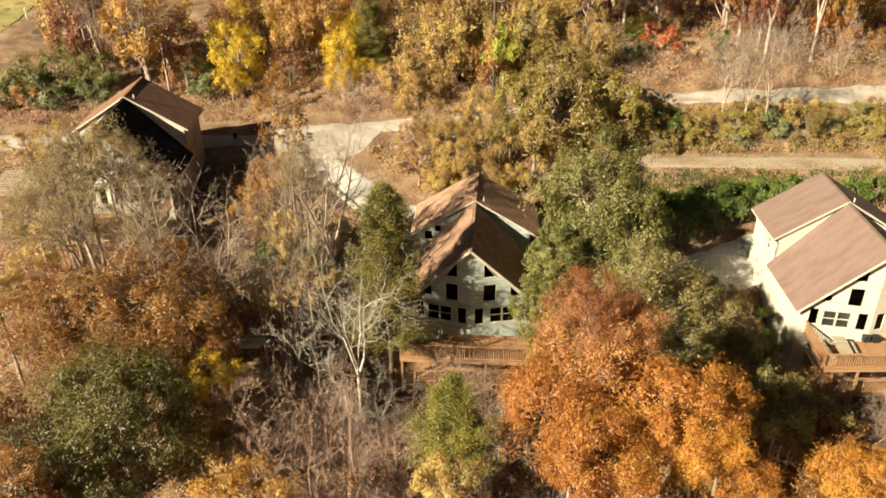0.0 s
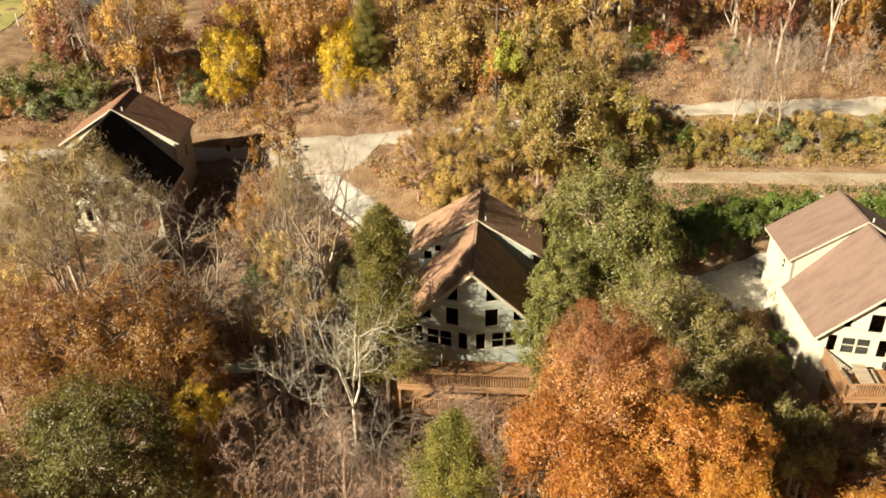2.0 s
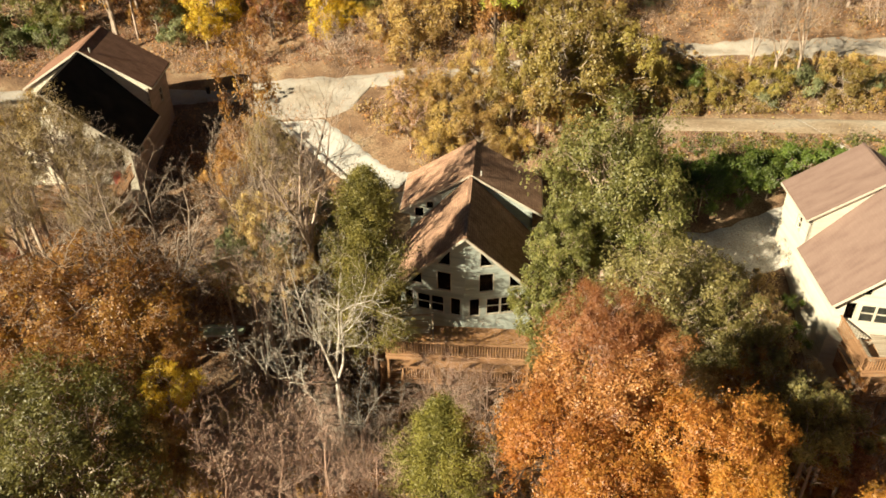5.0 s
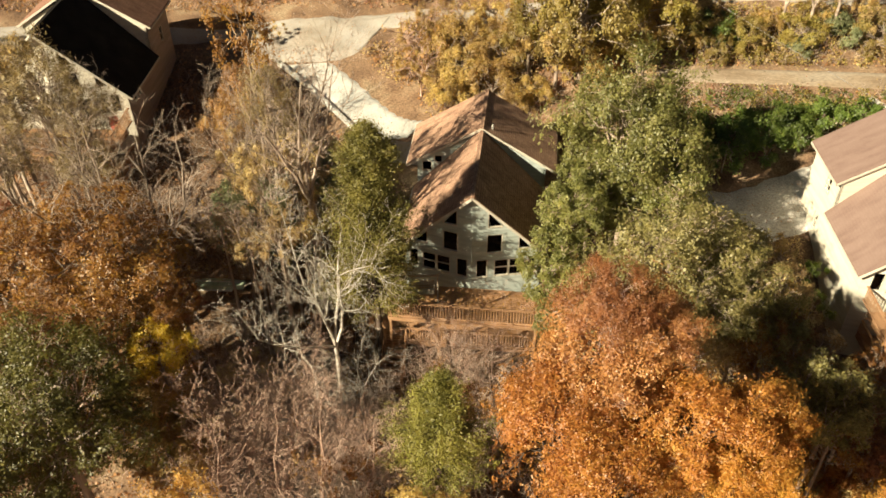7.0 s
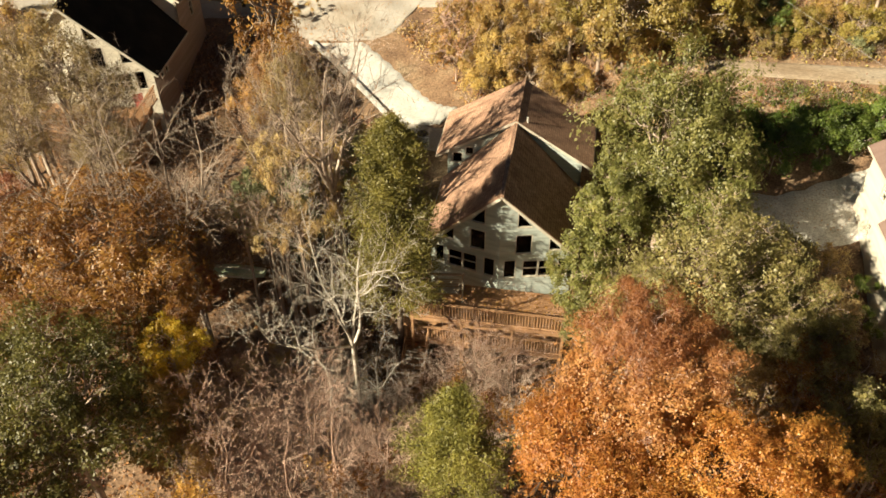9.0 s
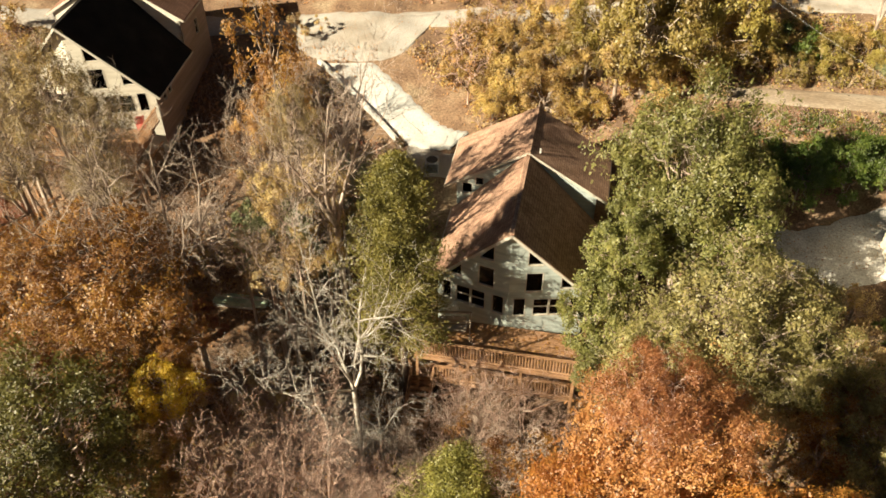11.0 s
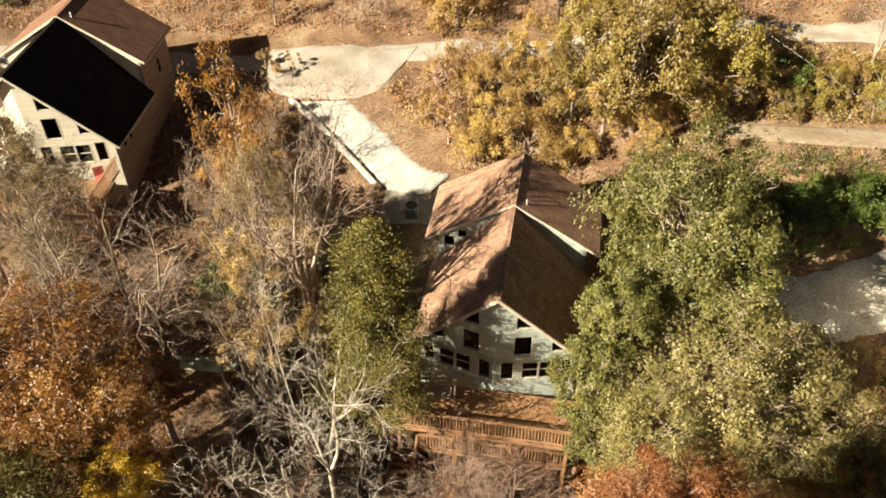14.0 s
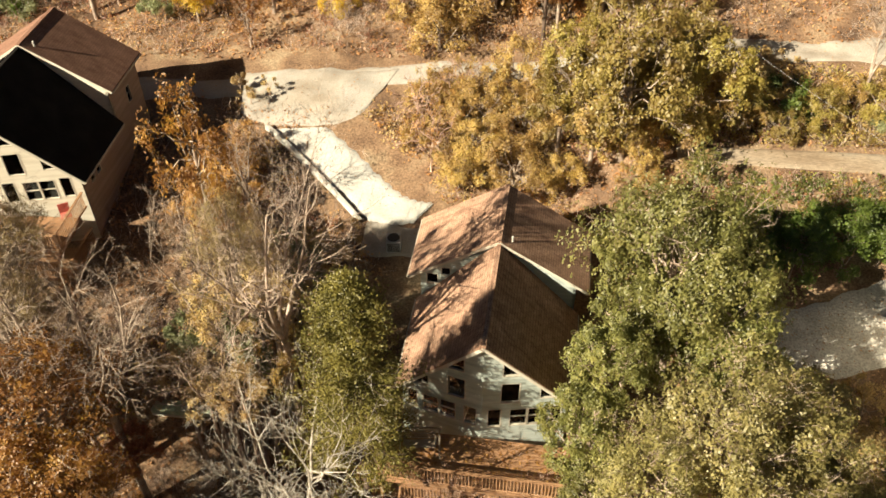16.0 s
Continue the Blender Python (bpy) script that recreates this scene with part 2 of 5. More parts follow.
LEAF["tan"] = [(0.0, (0.267, 0.170, 0.075)), (0.5, (0.482, 0.341, 0.144)), (1.0, (0.699, 0.556, 0.254))]
LEAF["olivetan"] = [(0.0, (0.150, 0.105, 0.048)), (0.5, (0.300, 0.222, 0.095)), (1.0, (0.470, 0.360, 0.150))]
LEAF["cedar"] = [(0.0, (0.085, 0.080, 0.018)), (0.45, (0.205, 0.184, 0.038)), (1.0, (0.350, 0.300, 0.068))]
LEAF["litter"] = [(0.0, (0.179, 0.083, 0.039)), (0.4, (0.384, 0.193, 0.078)), (0.75, (0.538, 0.304, 0.130)), (1.0, (0.640, 0.497, 0.260))]
for key, k in (("shingle_orange", 0.9), ("shingle_pink", 0.15), ("shingle_brown", 0.6)):
    courses(M[key], 0.33, 0.12, 0.45, k)
for key in ("siding_green", "siding_cream", "siding_shade_rose"):
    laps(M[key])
for key, stops in LEAF.items():
    M["leaf_" + key] = leafy("leaves_" + key, stops, 0.25 if key in ("cedar", "litter") else 0.48)
M["glass"] = bpy.data.materials.new("window_glass")
M["glass"].use_nodes = True
gb = M["glass"].node_tree.nodes["Principled BSDF"]
gb.inputs["Base Color"].default_value = (0.05, 0.055, 0.055, 1)
gb.inputs["Transmission Weight"].default_value, gb.inputs["Roughness"].default_value, gb.inputs["IOR"].default_value = 1.0, 0.03, 1.22


# ---- building blocks ----
def part(name, bm, material, parent, label=""):
    """Links a bmesh or a mesh as one object under a thing or under a part."""
    if isinstance(bm, bmesh.types.BMesh):
        me = bpy.data.meshes.new(name)
        bm.normal_update()
        bm.to_mesh(me)
        bm.free()
    else:
        me = bm
    if not me.materials:
        me.materials.append(material)
    ob = new(name, me)
    ob.parent = parent
    return tagged(ob, label)


def thing(name, m, label, category, group="", kind=""):
    ob = new(name)
    ob.matrix_world = m
    ob.empty_display_size = 0.2
    return tagged(ob, label, category, group, kind)


def add_box(bm, x0, x1, y0, y1, z0, z1, m=None):
    v = [Vector((x, y, z)) for z in (z0, z1) for y in (y0, y1) for x in (x0, x1)]
    v = [bm.verts.new(m @ p if m else p) for p in v]
    for f in ((0, 2, 3, 1), (4, 5, 7, 6), (0, 1, 5, 4), (2, 6, 7, 3), (0, 4, 6, 2), (1, 3, 7, 5)):
        bm.faces.new([v[k] for k in f])
    return v


def box(x0, x1, y0, y1, z0, z1, bevel=0.0, m=None):
    bm = bmesh.new()
    add_box(bm, x0, x1, y0, y1, z0, z1, m)
    if bevel:
        bmesh.ops.bevel(bm, geom=bm.edges[:], offset=bevel, segments=1, affect="EDGES")
    return bm


def quick_mesh(name, verts, quads, material, smooth=False):
    """A mesh from arrays of vertices and quads."""
    verts, quads = np.asarray(verts, np.float32), np.asarray(quads, np.int32)
    me = bpy.data.meshes.new(name)
    me.vertices.add(len(verts))
    me.vertices.foreach_set("co", verts.ravel())
    me.loops.add(quads.size)
    me.loops.foreach_set("vertex_index", quads.ravel())
    me.polygons.add(len(quads))
    me.polygons.foreach_set("loop_start", np.arange(0, quads.size, quads.shape[1], dtype=np.int32))
    if smooth:
        me.polygons.foreach_set("use_smooth", np.ones(len(quads), bool))
    me.update(calc_edges=True)
    me.materials.append(material)
    return me


# ---- the lie of the land ----
YS = np.arange(-40, 400, 0.25)


def profile(ys, zs):
    z = np.interp(YS, ys, zs)
    k = np.exp(-0.5 * (np.arange(-12, 13) * 0.25 / 1.0) ** 2)
    return np.convolve(np.pad(z, 12, mode="edge"), k / k.sum(), "valid")


EAST = profile([-40, 0, 20, 30, 36, 40, 44, 48, 52, 56, 60, 61.5, 64, 67, 69, 72, 75, 80, 90, 110, 150, 300], [-14, -13, -10.5, -8, -6.5, -5, -3.8, -2, 0, 0.7, 3.6, 4.4, 4.6, 5.6, 6.3, 6.5, 8.2, 8.8, 9.2, 11, 16, 26])
MID = profile([-40, 0, 20, 30, 36, 40, 44, 48, 52, 56, 59, 64, 67, 70, 73, 76, 80, 90, 110, 150, 300], [-14, -13, -10.5, -8, -6.5, -5, -3.8, -2, 0, 0.5, 1.0, 3.6, 4.5, 5.0, 5.6, 7.0, 7.6, 8.6, 11, 16, 26])
WEST = profile([-40, 0, 20, 30, 40, 46, 52, 56, 62, 66, 72, 80, 100, 150, 300], [-14, -13, -10.5, -8, -5.5, -3, 0.8, 2.2, 3.4, 4.2, 4.7, 5.4, 6.4, 9, 16])


def smooth(a, b, x):
    k = np.clip((x - a) / (b - a), 0, 1)
    return k * k * (3 - 2 * k)


def ground(x, y):
    x, y = np.asarray(x, float), np.asarray(y, float)
    e, m, w = (np.interp(y, YS, p) for p in (EAST, MID, WEST))
    a, b = smooth(4, 12, x), smooth(-9, -19, x)
    z = m * (1 - a) * (1 - b) + e * a * (1 - b) + w * b
    bumps = 0.16 * np.sin(x * 0.7 + 1.3 * np.sin(y * 0.31)) * np.sin(y * 0.6 + 0.8 * np.sin(x * 0.23)) + 0.07 * np.sin(x * 1.9 + y * 0.8) * np.sin(y * 1.7 - x * 0.6)
    return z + bumps * smooth(2, 5, np.abs(y - 61.0) + 3 * smooth(-12, -20, x))


def gz(x, y):
    return float(ground(x, y))


def drape(name, line, material, label, lift=0.05, across=8):
    """A strip over the ground along a line of (x, y, half width)."""
    pts, step = [], 0.5
    for (x0, y0, w0), (x1, y1, w1) in zip(line, line[1:]):
        n = max(2, int(math.hypot(x1 - x0, y1 - y0) / step))
        pts += [(x0 + (x1 - x0) * k / n, y0 + (y1 - y0) * k / n, w0 + (w1 - w0) * k / n) for k in range(n)]
    pts = np.array(pts + [line[-1]])
    for _ in range(6):
        pts[1:-1] = (pts[:-2] + 2 * pts[1:-1] + pts[2:]) / 4
    d = np.gradient(pts[:, :2], axis=0)
    d /= np.linalg.norm(d, axis=1)[:, None]
    side = np.stack([d[:, 1], -d[:, 0]], 1)
    s = np.linspace(-1, 1, across + 1)
    edge = 0.25 * np.sin(np.arange(len(pts)) * 0.9) * np.sin(np.arange(len(pts)) * 0.37)
    w = (pts[:, 2] + edge * (pts[:, 2] > 1.2))[:, None] * s[None, :]
    x, y = pts[:, 0, None] + side[:, 0, None] * w, pts[:, 1, None] + side[:, 1, None] * w
    z = ground(x, y) + lift - 0.25 * (np.abs(s)[None, :] > 0.98)
    n, c = x.shape
    i = np.arange(n * c).reshape(n, c)
    q = np.stack([i[:-1, :-1], i[:-1, 1:], i[1:, 1:], i[1:, :-1]], -1).reshape(-1, 4)
    return tagged(new(name, quick_mesh(name, np.stack([x, y, z], -1).reshape(-1, 3), q, material, True)), label, "road", "", "structure")


def paved(name, left, right, material, label, lift, across=8):
    """A sheet over the ground between two edge lines of as many points."""
    def dense(line):
        line = np.array(line, float)
        k = np.linspace(0, len(line) - 1, (len(line) - 1) * 8 + 1)
        out = np.stack([np.interp(k, np.arange(len(line)), line[:, i]) for i in (0, 1)], 1)
        for _ in range(5):
            out[1:-1] = (out[:-2] + 2 * out[1:-1] + out[2:]) / 4
        return out + 0.05 * np.sin(np.arange(len(out)) * 1.7)[:, None]

    a, b = dense(left), dense(right)
    s = np.linspace(0, 1, across + 1)
    p = a[:, None] * (1 - s)[None, :, None] + b[:, None] * s[None, :, None]
    rim = np.zeros(p.shape[:2])
    rim[:, (0, -1)] = 0.25
    z = ground(p[..., 0], p[..., 1]) + lift - rim
    n, c = z.shape
    i = np.arange(n * c).reshape(n, c)
    q = np.stack([i[:-1, :-1], i[:-1, 1:], i[1:, 1:], i[1:, :-1]], -1).reshape(-1, 4)
    return tagged(new(name, quick_mesh(name, np.concatenate([p, z[..., None]], -1).reshape(-1, 3), q[:, ::-1], material, True)), label, "road", "", "structure")


gx = np.concatenate([[-2500, -1200, -600, -300, -180, -120, -90], np.arange(-70, 60.1, 0.6), [80, 110, 160, 300, 600, 1200, 2500]])
gy = np.concatenate([[-2500, -1000, -400, -150, -60, -20, 0, 8], np.arange(14, 110.1, 0.6), [120, 135, 160, 200, 280, 390, 700, 1500, 3000]])
X, Y = np.meshgrid(gx, gy)
Z = ground(X, Y)
ii = np.arange(X.size).reshape(X.shape)
quads = np.stack([ii[:-1, :-1], ii[:-1, 1:], ii[1:, 1:], ii[1:, :-1]], -1).reshape(-1, 4)
tagged(new("ground", quick_mesh("ground", np.stack([X, Y, Z], -1).reshape(-1, 3), quads, M["litter"], True)), "wooded hillside covered in brown fallen leaves", "ground", "", "structure")
drape("road", [(-75, 69.5, 1.5), (-40, 67.9, 1.5), (-30, 67.2, 1.4), (-20, 67.6, 1.3), (-12, 68.4, 1.3), (-4, 69.6, 1.1), (8, 70.8, 1.1), (17, 71.2, 1.1), (28, 71.2, 1.5), (38, 71.2, 1.8), (60, 72.5, 2.2)], M["gravel"], "pale gravel lane across the hillside")
drape("dirt_track", [(12, 62.3, 0.7), (19, 62.2, 0.9), (26, 62.0, 0.95), (35, 61.6, 0.95), (60, 61.0, 1.0)], M["dirt"], "narrow packed dirt track below the lane")
paved("turning_pad", [(-15.6, 69.8), (-12.4, 70.0), (-9.4, 70.0), (-6.8, 70.0), (-5.0, 70.1)], [(-14.6, 65.1), (-12.7, 64.3), (-8.8, 64.45), (-7.1, 65.3), (-5.9, 68.0)], M["gravel"], "pale worn gravel turning pad at the lane", 0.075, 12)
paved("driveway", [(-12.7, 64.3), (-10.2, 62.35), (-7.7, 60.35), (-6.1, 58.8), (-4.6, 58.5), (-3.2, 58.8)], [(-8.7, 64.6), (-6.9, 63.2), (-5.2, 61.7), (-3.9, 60.75), (-2.9, 60.4), (-1.9, 60.3)], M["concrete"], "pale concrete driveway sloping down to the house", 0.1)
drape("driveway_kerb", [(-12.85, 64.4, 0.16), (-10.35, 62.4, 0.15), (-7.85, 60.35, 0.15), (-6.25, 58.75, 0.14)], M["concrete"], "raised concrete kerb along the driveway", 0.34, 6)
drape("house_pad", [(-6.0, 57.6, 1.6), (0, 57.4, 1.4), (6, 57.2, 1.4)], M["gravel"], "gravel yard behind the house", 0.04)
drape("parking_pad", [(15.5, 52.2, 2.2), (20, 52.4, 2.6), (24, 54.5, 2.2), (27, 57.0, 1.5), (29, 60.0, 1.3)], M["chips"], "pale gravel parking pad beside the house", 0.05)
drape("lawn", [(-90, 104, 9), (-52, 104, 9)], M["lawn"], "dry yellowish lawn beyond the trees", 0.05)
drape("parking_lot", [(-45.5, 96, 3.0), (-47, 120, 3.2)], M["asphalt"], "dark asphalt drive", 0.07)


# ---- houses ----
RIDGE, LF, LR, PROW = 6.8, 6.6, 4.52, 0.225


def panel(outer, holes, at, along, thick, inward):
    """A wall of that thickness with openings through it, from outlines in (along, up)."""
    bm = bmesh.new()
    edges = []
    for loop in (outer, *holes):
        vs = [bm.verts.new(at + along * s + Vector((0, 0, z))) for s, z in loop]
        edges += [bm.edges.new((vs[k], vs[(k + 1) % len(vs)])) for k in range(len(vs))]
    bmesh.ops.triangle_fill(bm, use_beauty=True, use_dissolve=False, edges=edges)
    out = bmesh.ops.extrude_face_region(bm, geom=bm.faces[:])
    bmesh.ops.translate(bm, vec=inward * thick, verts=[v for v in out["geom"] if isinstance(v, bmesh.types.BMVert)])
    bmesh.ops.recalc_face_normals(bm, faces=bm.faces[:])
    return bm


def slab(corners, thick):
    """A slab under a flat outline."""
    bm = bmesh.new()
    top = [bm.verts.new(c) for c in corners]
    low = [bm.verts.new(Vector(c) - Vector((0, 0, thick))) for c in corners]
    bm.faces.new(top), bm.faces.new(low[::-1])
    for k in range(len(top)):
        j = (k + 1) % len(top)
        bm.faces.new((top[k], low[k], low[j], top[j]))
    bmesh.ops.recalc_face_normals(bm, faces=bm.faces[:])
    return bm


def bar(a, b, w, h):
    """A squared bar from a to b."""
    a, b = Vector(a), Vector(b)
    d = (b - a).normalized()
    s = d.cross(Vector((0, 0, 1)))
    s = s.normalized() if s.length > 1e-4 else Vector((1, 0, 0))
    u = s.cross(d)
    bm = bmesh.new()
    v = [bm.verts.new(p + s * w / 2 * i + u * h / 2 * j) for p in (a, b) for i, j in ((-1, -1), (1, -1), (1, 1), (-1, 1))]
    for f in ((3, 2, 1, 0), (4, 5, 6, 7), (0, 1, 5, 4), (1, 2, 6, 5), (2, 3, 7, 6), (3, 0, 4, 7)):
        bm.faces.new([v[k] for k in f])
    return bm


def window(loop, at, along, inward, parent, trim, bars=0):
    """A window in an opening: a frame round it, its panes and glazing bars."""
    root = part("window", frame_ring(loop, at, along, inward), trim, parent)
    zs = [z for _, z in loop]
    ss = [s for s, _ in loop]
    bm = bmesh.new()
    for d in (0.09, 0.10):
        bm.faces.new([bm.verts.new(at + along * s + Vector((0, 0, z)) + inward * d) for s, z in (loop if d < 0.095 else loop[::-1])])
    part("pane", bm, M["glass"], root)
    if bars:
        mid = (min(ss) + max(ss)) / 2
        zm = (min(zs) + max(zs)) / 2
        for k, (a, b) in enumerate((((min(ss), zm), (max(ss), zm)), ((mid, min(zs)), (mid, max(zs))))[:bars]):
            pa, pb = (at + along * s + Vector((0, 0, z)) + inward * 0.07 for s, z in (a, b))
            part("glazing_bar", bar(pa, pb, 0.05, 0.05), trim, root)
    return root


def frame_ring(loop, at, along, inward):
    c = (sum(s for s, _ in loop) / len(loop), sum(z for _, z in loop) / len(loop))
    bm = bmesh.new()
    rings = []
    for grow, d in ((0.022, -0.018), (-0.02, -0.018), (-0.02, 0.12), (0.0, 0.12)):
        ring = []
        for s, z in loop:
            ds, dz = (1 if s > c[0] else -1) * grow, (1 if z > c[1] else -1) * grow
            ring.append(bm.verts.new(at + along * (s + ds) + Vector((0, 0, z + dz)) + inward * d))
        rings.append(ring)
    for a, b in zip(rings, rings[1:]):
        for k in range(len(a)):
            j = (k + 1) % len(a)
            bm.faces.new((a[k], a[j], b[j], b[k]))
    return bm


def house(m, label, roof, front_cover, siding, hw, eave, low, side_windows):
    root = thing("house", m, label, "house", "hillside houses")
    slope, rear = 1.046, 0.615
    trim = M["trim"]
    v0 = -LF + 0.4
    for sg in (-1, 1):
        along = Vector((sg, PROW, 0))
        inward = Vector((-sg * PROW, 1, 0)).normalized()
        at = Vector((0, v0, 0))

        def rake(s):
            return RIDGE - 0.2 - slope * s

        holes = []
        for s0, s1, z in ((0.85, 1.6, RIDGE - 2.5), (2.55, 3.25, RIDGE - 4.15)):
            holes.append([(s0, z), (s1, z), (s1, rake(s1) + 0.02), (s0, rake(s0) + 0.02)])
        plain = [(0.85, 1.6, -4.28, -3.05), (0.3, 0.82, -6.02, -4.82), (1.3, 1.98, -5.97, -4.88), (2.12, 2.8, -5.97, -4.88), (3.15, min(3.62, hw - 0.3), -5.92, -4.78)]
        for a, b, c, d in plain:
            a, b, c, d = a - 0.04, b + 0.04, c - 0.05, d + 0.05
            holes.append([(a, RIDGE + c), (b, RIDGE + c), (b, RIDGE + d), (a, RIDGE + d)])
        outer = [(0, low), (hw, low), (hw, rake(hw)), (0, rake(0))]
        # front and gable stay cream where the other walls carry shade in their colour
        part("front_wall", panel(outer, holes, at, along, 0.16, inward), M["siding_cream"] if siding == M["siding_shade_rose"] else siding, root)
        for k, h in enumerate(holes):
            pane = window(h, at, along, inward, root, trim, 1 if k in (4, 5) else 0)
            # white panel: curtains in the east house, sky reflection imitated in the west one
            if k in (4, 5) and siding != M["siding_green"]:
                for piece in pane.children:
                    piece.visible_shadow = not piece.name.startswith("pane")
                part("blind", panel(h, [], at + inward * 0.13, along, 0.01, inward), M["white"], pane, "pale panel for drawn curtains and for sky reflected in panes")
        vf = v0 + hw * PROW
        # side walls, with their windows
        away = Vector((-sg, 0, 0))
        side = [(vf, low), (4.2, low), (4.2, RIDGE - rear * hw - 0.3), (0.1, RIDGE - rear * hw - 0.3), (0.1, RIDGE - slope * hw - 0.3), (vf, RIDGE - slope * hw - 0.3)]
        sh = [[(a, c), (b, c), (b, d), (a, d)] for a, b, c, d in side_windows]
        at2 = Vector((sg * hw, 0, 0))
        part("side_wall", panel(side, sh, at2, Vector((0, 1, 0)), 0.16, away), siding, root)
        for h in sh:
            window(h, at2, Vector((0, 1, 0)), away, root, trim, 1)
        # upper gable, between the low front roof and the higher rear roof
        gab = [(0.0, RIDGE - 0.35), (hw, RIDGE - slope * hw - 0.3), (hw, RIDGE - rear * hw - 0.16)]
        gh = []
        if siding == M["siding_green"] and sg < 0:
            gh = [[(a, RIDGE + c), (b, RIDGE + c), (b, RIDGE + d), (a, RIDGE + d)] for a, b, c, d in ((2.35, 2.8, -2.58, -2.05), (2.98, 3.55, -3.2, -2.5))]
        part("gable_wall", panel(gab, gh, Vector((0, 0.1, 0)), Vector((sg, 0, 0)), 0.14, Vector((0, 1, 0))), M["siding_cream"] if siding == M["siding_shade_rose"] else siding, root)
        for h in gh:
            window(h, Vector((0, 0.1, 0)), Vector((sg, 0, 0)), Vector((0, 1, 0)), root, trim)
        back = [(0, low), (hw - 0.16, low), (hw - 0.16, RIDGE - rear * hw - 0.16), (0, RIDGE - 0.16)]
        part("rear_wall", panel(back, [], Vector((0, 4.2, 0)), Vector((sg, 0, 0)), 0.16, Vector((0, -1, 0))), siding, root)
        # roofs
        front = [(0, -LF, RIDGE - 0.06), (sg * eave, -LF + PROW * eave, RIDGE - 0.06 - slope * eave), (sg * eave, 0.1, RIDGE - 0.06 - slope * eave), (0, 0.1, RIDGE - 0.06)]
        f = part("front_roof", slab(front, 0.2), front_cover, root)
        part("fascia", bar((0, -LF - 0.02, RIDGE - 0.2), (sg * eave, -LF + PROW * eave - 0.02, RIDGE - 0.2 - slope * eave), 0.04, 0.13), trim, f)
        part("drip_edge", bar((sg * (eave + 0.03), -LF + PROW * eave, RIDGE - 0.17 - slope * eave), (sg * (eave + 0.03), 0.1, RIDGE - 0.17 - slope * eave), 0.05, 0.1), trim, f)
        hr = 4.49
        top = [(0, -0.04, RIDGE + 0.06), (sg * hr, -0.04, RIDGE + 0.06 - rear * hr), (sg * hr, LR, RIDGE + 0.06 - rear * hr), (0, LR, RIDGE + 0.06)]
        r = part("rear_roof", slab(top, 0.18), roof, root)
        part("fascia", bar((0, -0.06, RIDGE - 0.02), (sg * hr, -0.06, RIDGE - 0.02 - rear * hr), 0.03, 0.13), trim, r)
        part("drip_edge", bar((sg * (hr + 0.03), 0, RIDGE - 0.06 - rear * hr), (sg * (hr + 0.03), LR, RIDGE - 0.06 - rear * hr), 0.05, 0.09), trim, r)
    part("floor", slab([(-hw + 0.17, v0 + hw * PROW + 0.3, 0), (hw - 0.17, v0 + hw * PROW + 0.3, 0), (hw - 0.17, 4.0, 0), (-hw + 0.17, 4.0, 0)], 0.25), M["interior"], root)
    part("partition", box(-hw + 0.2, hw - 0.2, -2.0, -1.9, 0.01, 2.2), M["interior"], root)
    for y0, y1, z, cover in ((-LF, -0.05, RIDGE - 0.1, front_cover), (-0.04, LR, RIDGE + 0.035, roof)):
        part("ridge_cap", bar((0, y0 + 0.02, z), (0, y1, z), 0.2, 0.08), cover, root)
    pipe = bmesh.new()
    bmesh.ops.create_cone(pipe, cap_ends=True, segments=10, radius1=0.05, radius2=0.05, depth=0.4, matrix=pose(0.6, 0.5, RIDGE - 0.2))
    part("vent_pipe", pipe, M["white"], root)
    return root


rail_bar = None


def railing(a, b, parent, top):
    """Top and bottom rail and square balusters between two floor points."""
    global rail_bar
    a, b = Vector(a), Vector(b)
    n = max(2, int((b - a).length / 0.15))
    rail = part("railing", bar(a + Vector((0, 0, top)), b + Vector((0, 0, top)), 0.13, 0.05), M["deck"], parent)
    part("bottom_rail", bar(a + Vector((0, 0, 0.1)), b + Vector((0, 0, 0.1)), 0.05, 0.09), M["deck"], rail)
    for k in range(1, n):
        p = a.lerp(b, k / n)
        ob = part("baluster", rail_bar if rail_bar else box(-0.022, 0.022, -0.022, 0.022, 0.1, top), M["deck"], rail)
        rail_bar = ob.data
        ob.location = p
    return rail


def decking(u0, u1, y0, y1, z, parent):
    """Boards across the deck, a rim under their edges."""
    n = int((y1 - y0) / 0.16)
    me = None
    for k in range(n):
        ob = part("deck_board", me if me else box(u0, u1, 0, 0.148, -0.035, 0), M["deck"], parent)
        me = ob.data
        ob.location = (0, y0 + k * 0.16, z)
    part("rim_joist", box(u0, u1, y0 - 0.045, y0 - 0.003, z - 0.28, z - 0.005), M["deck"], parent)
    for u in (u0, u1):
        part("rim_joist", box(u - 0.02, u + 0.02, y0, y1, z - 0.28, z - 0.04), M["deck"], parent)


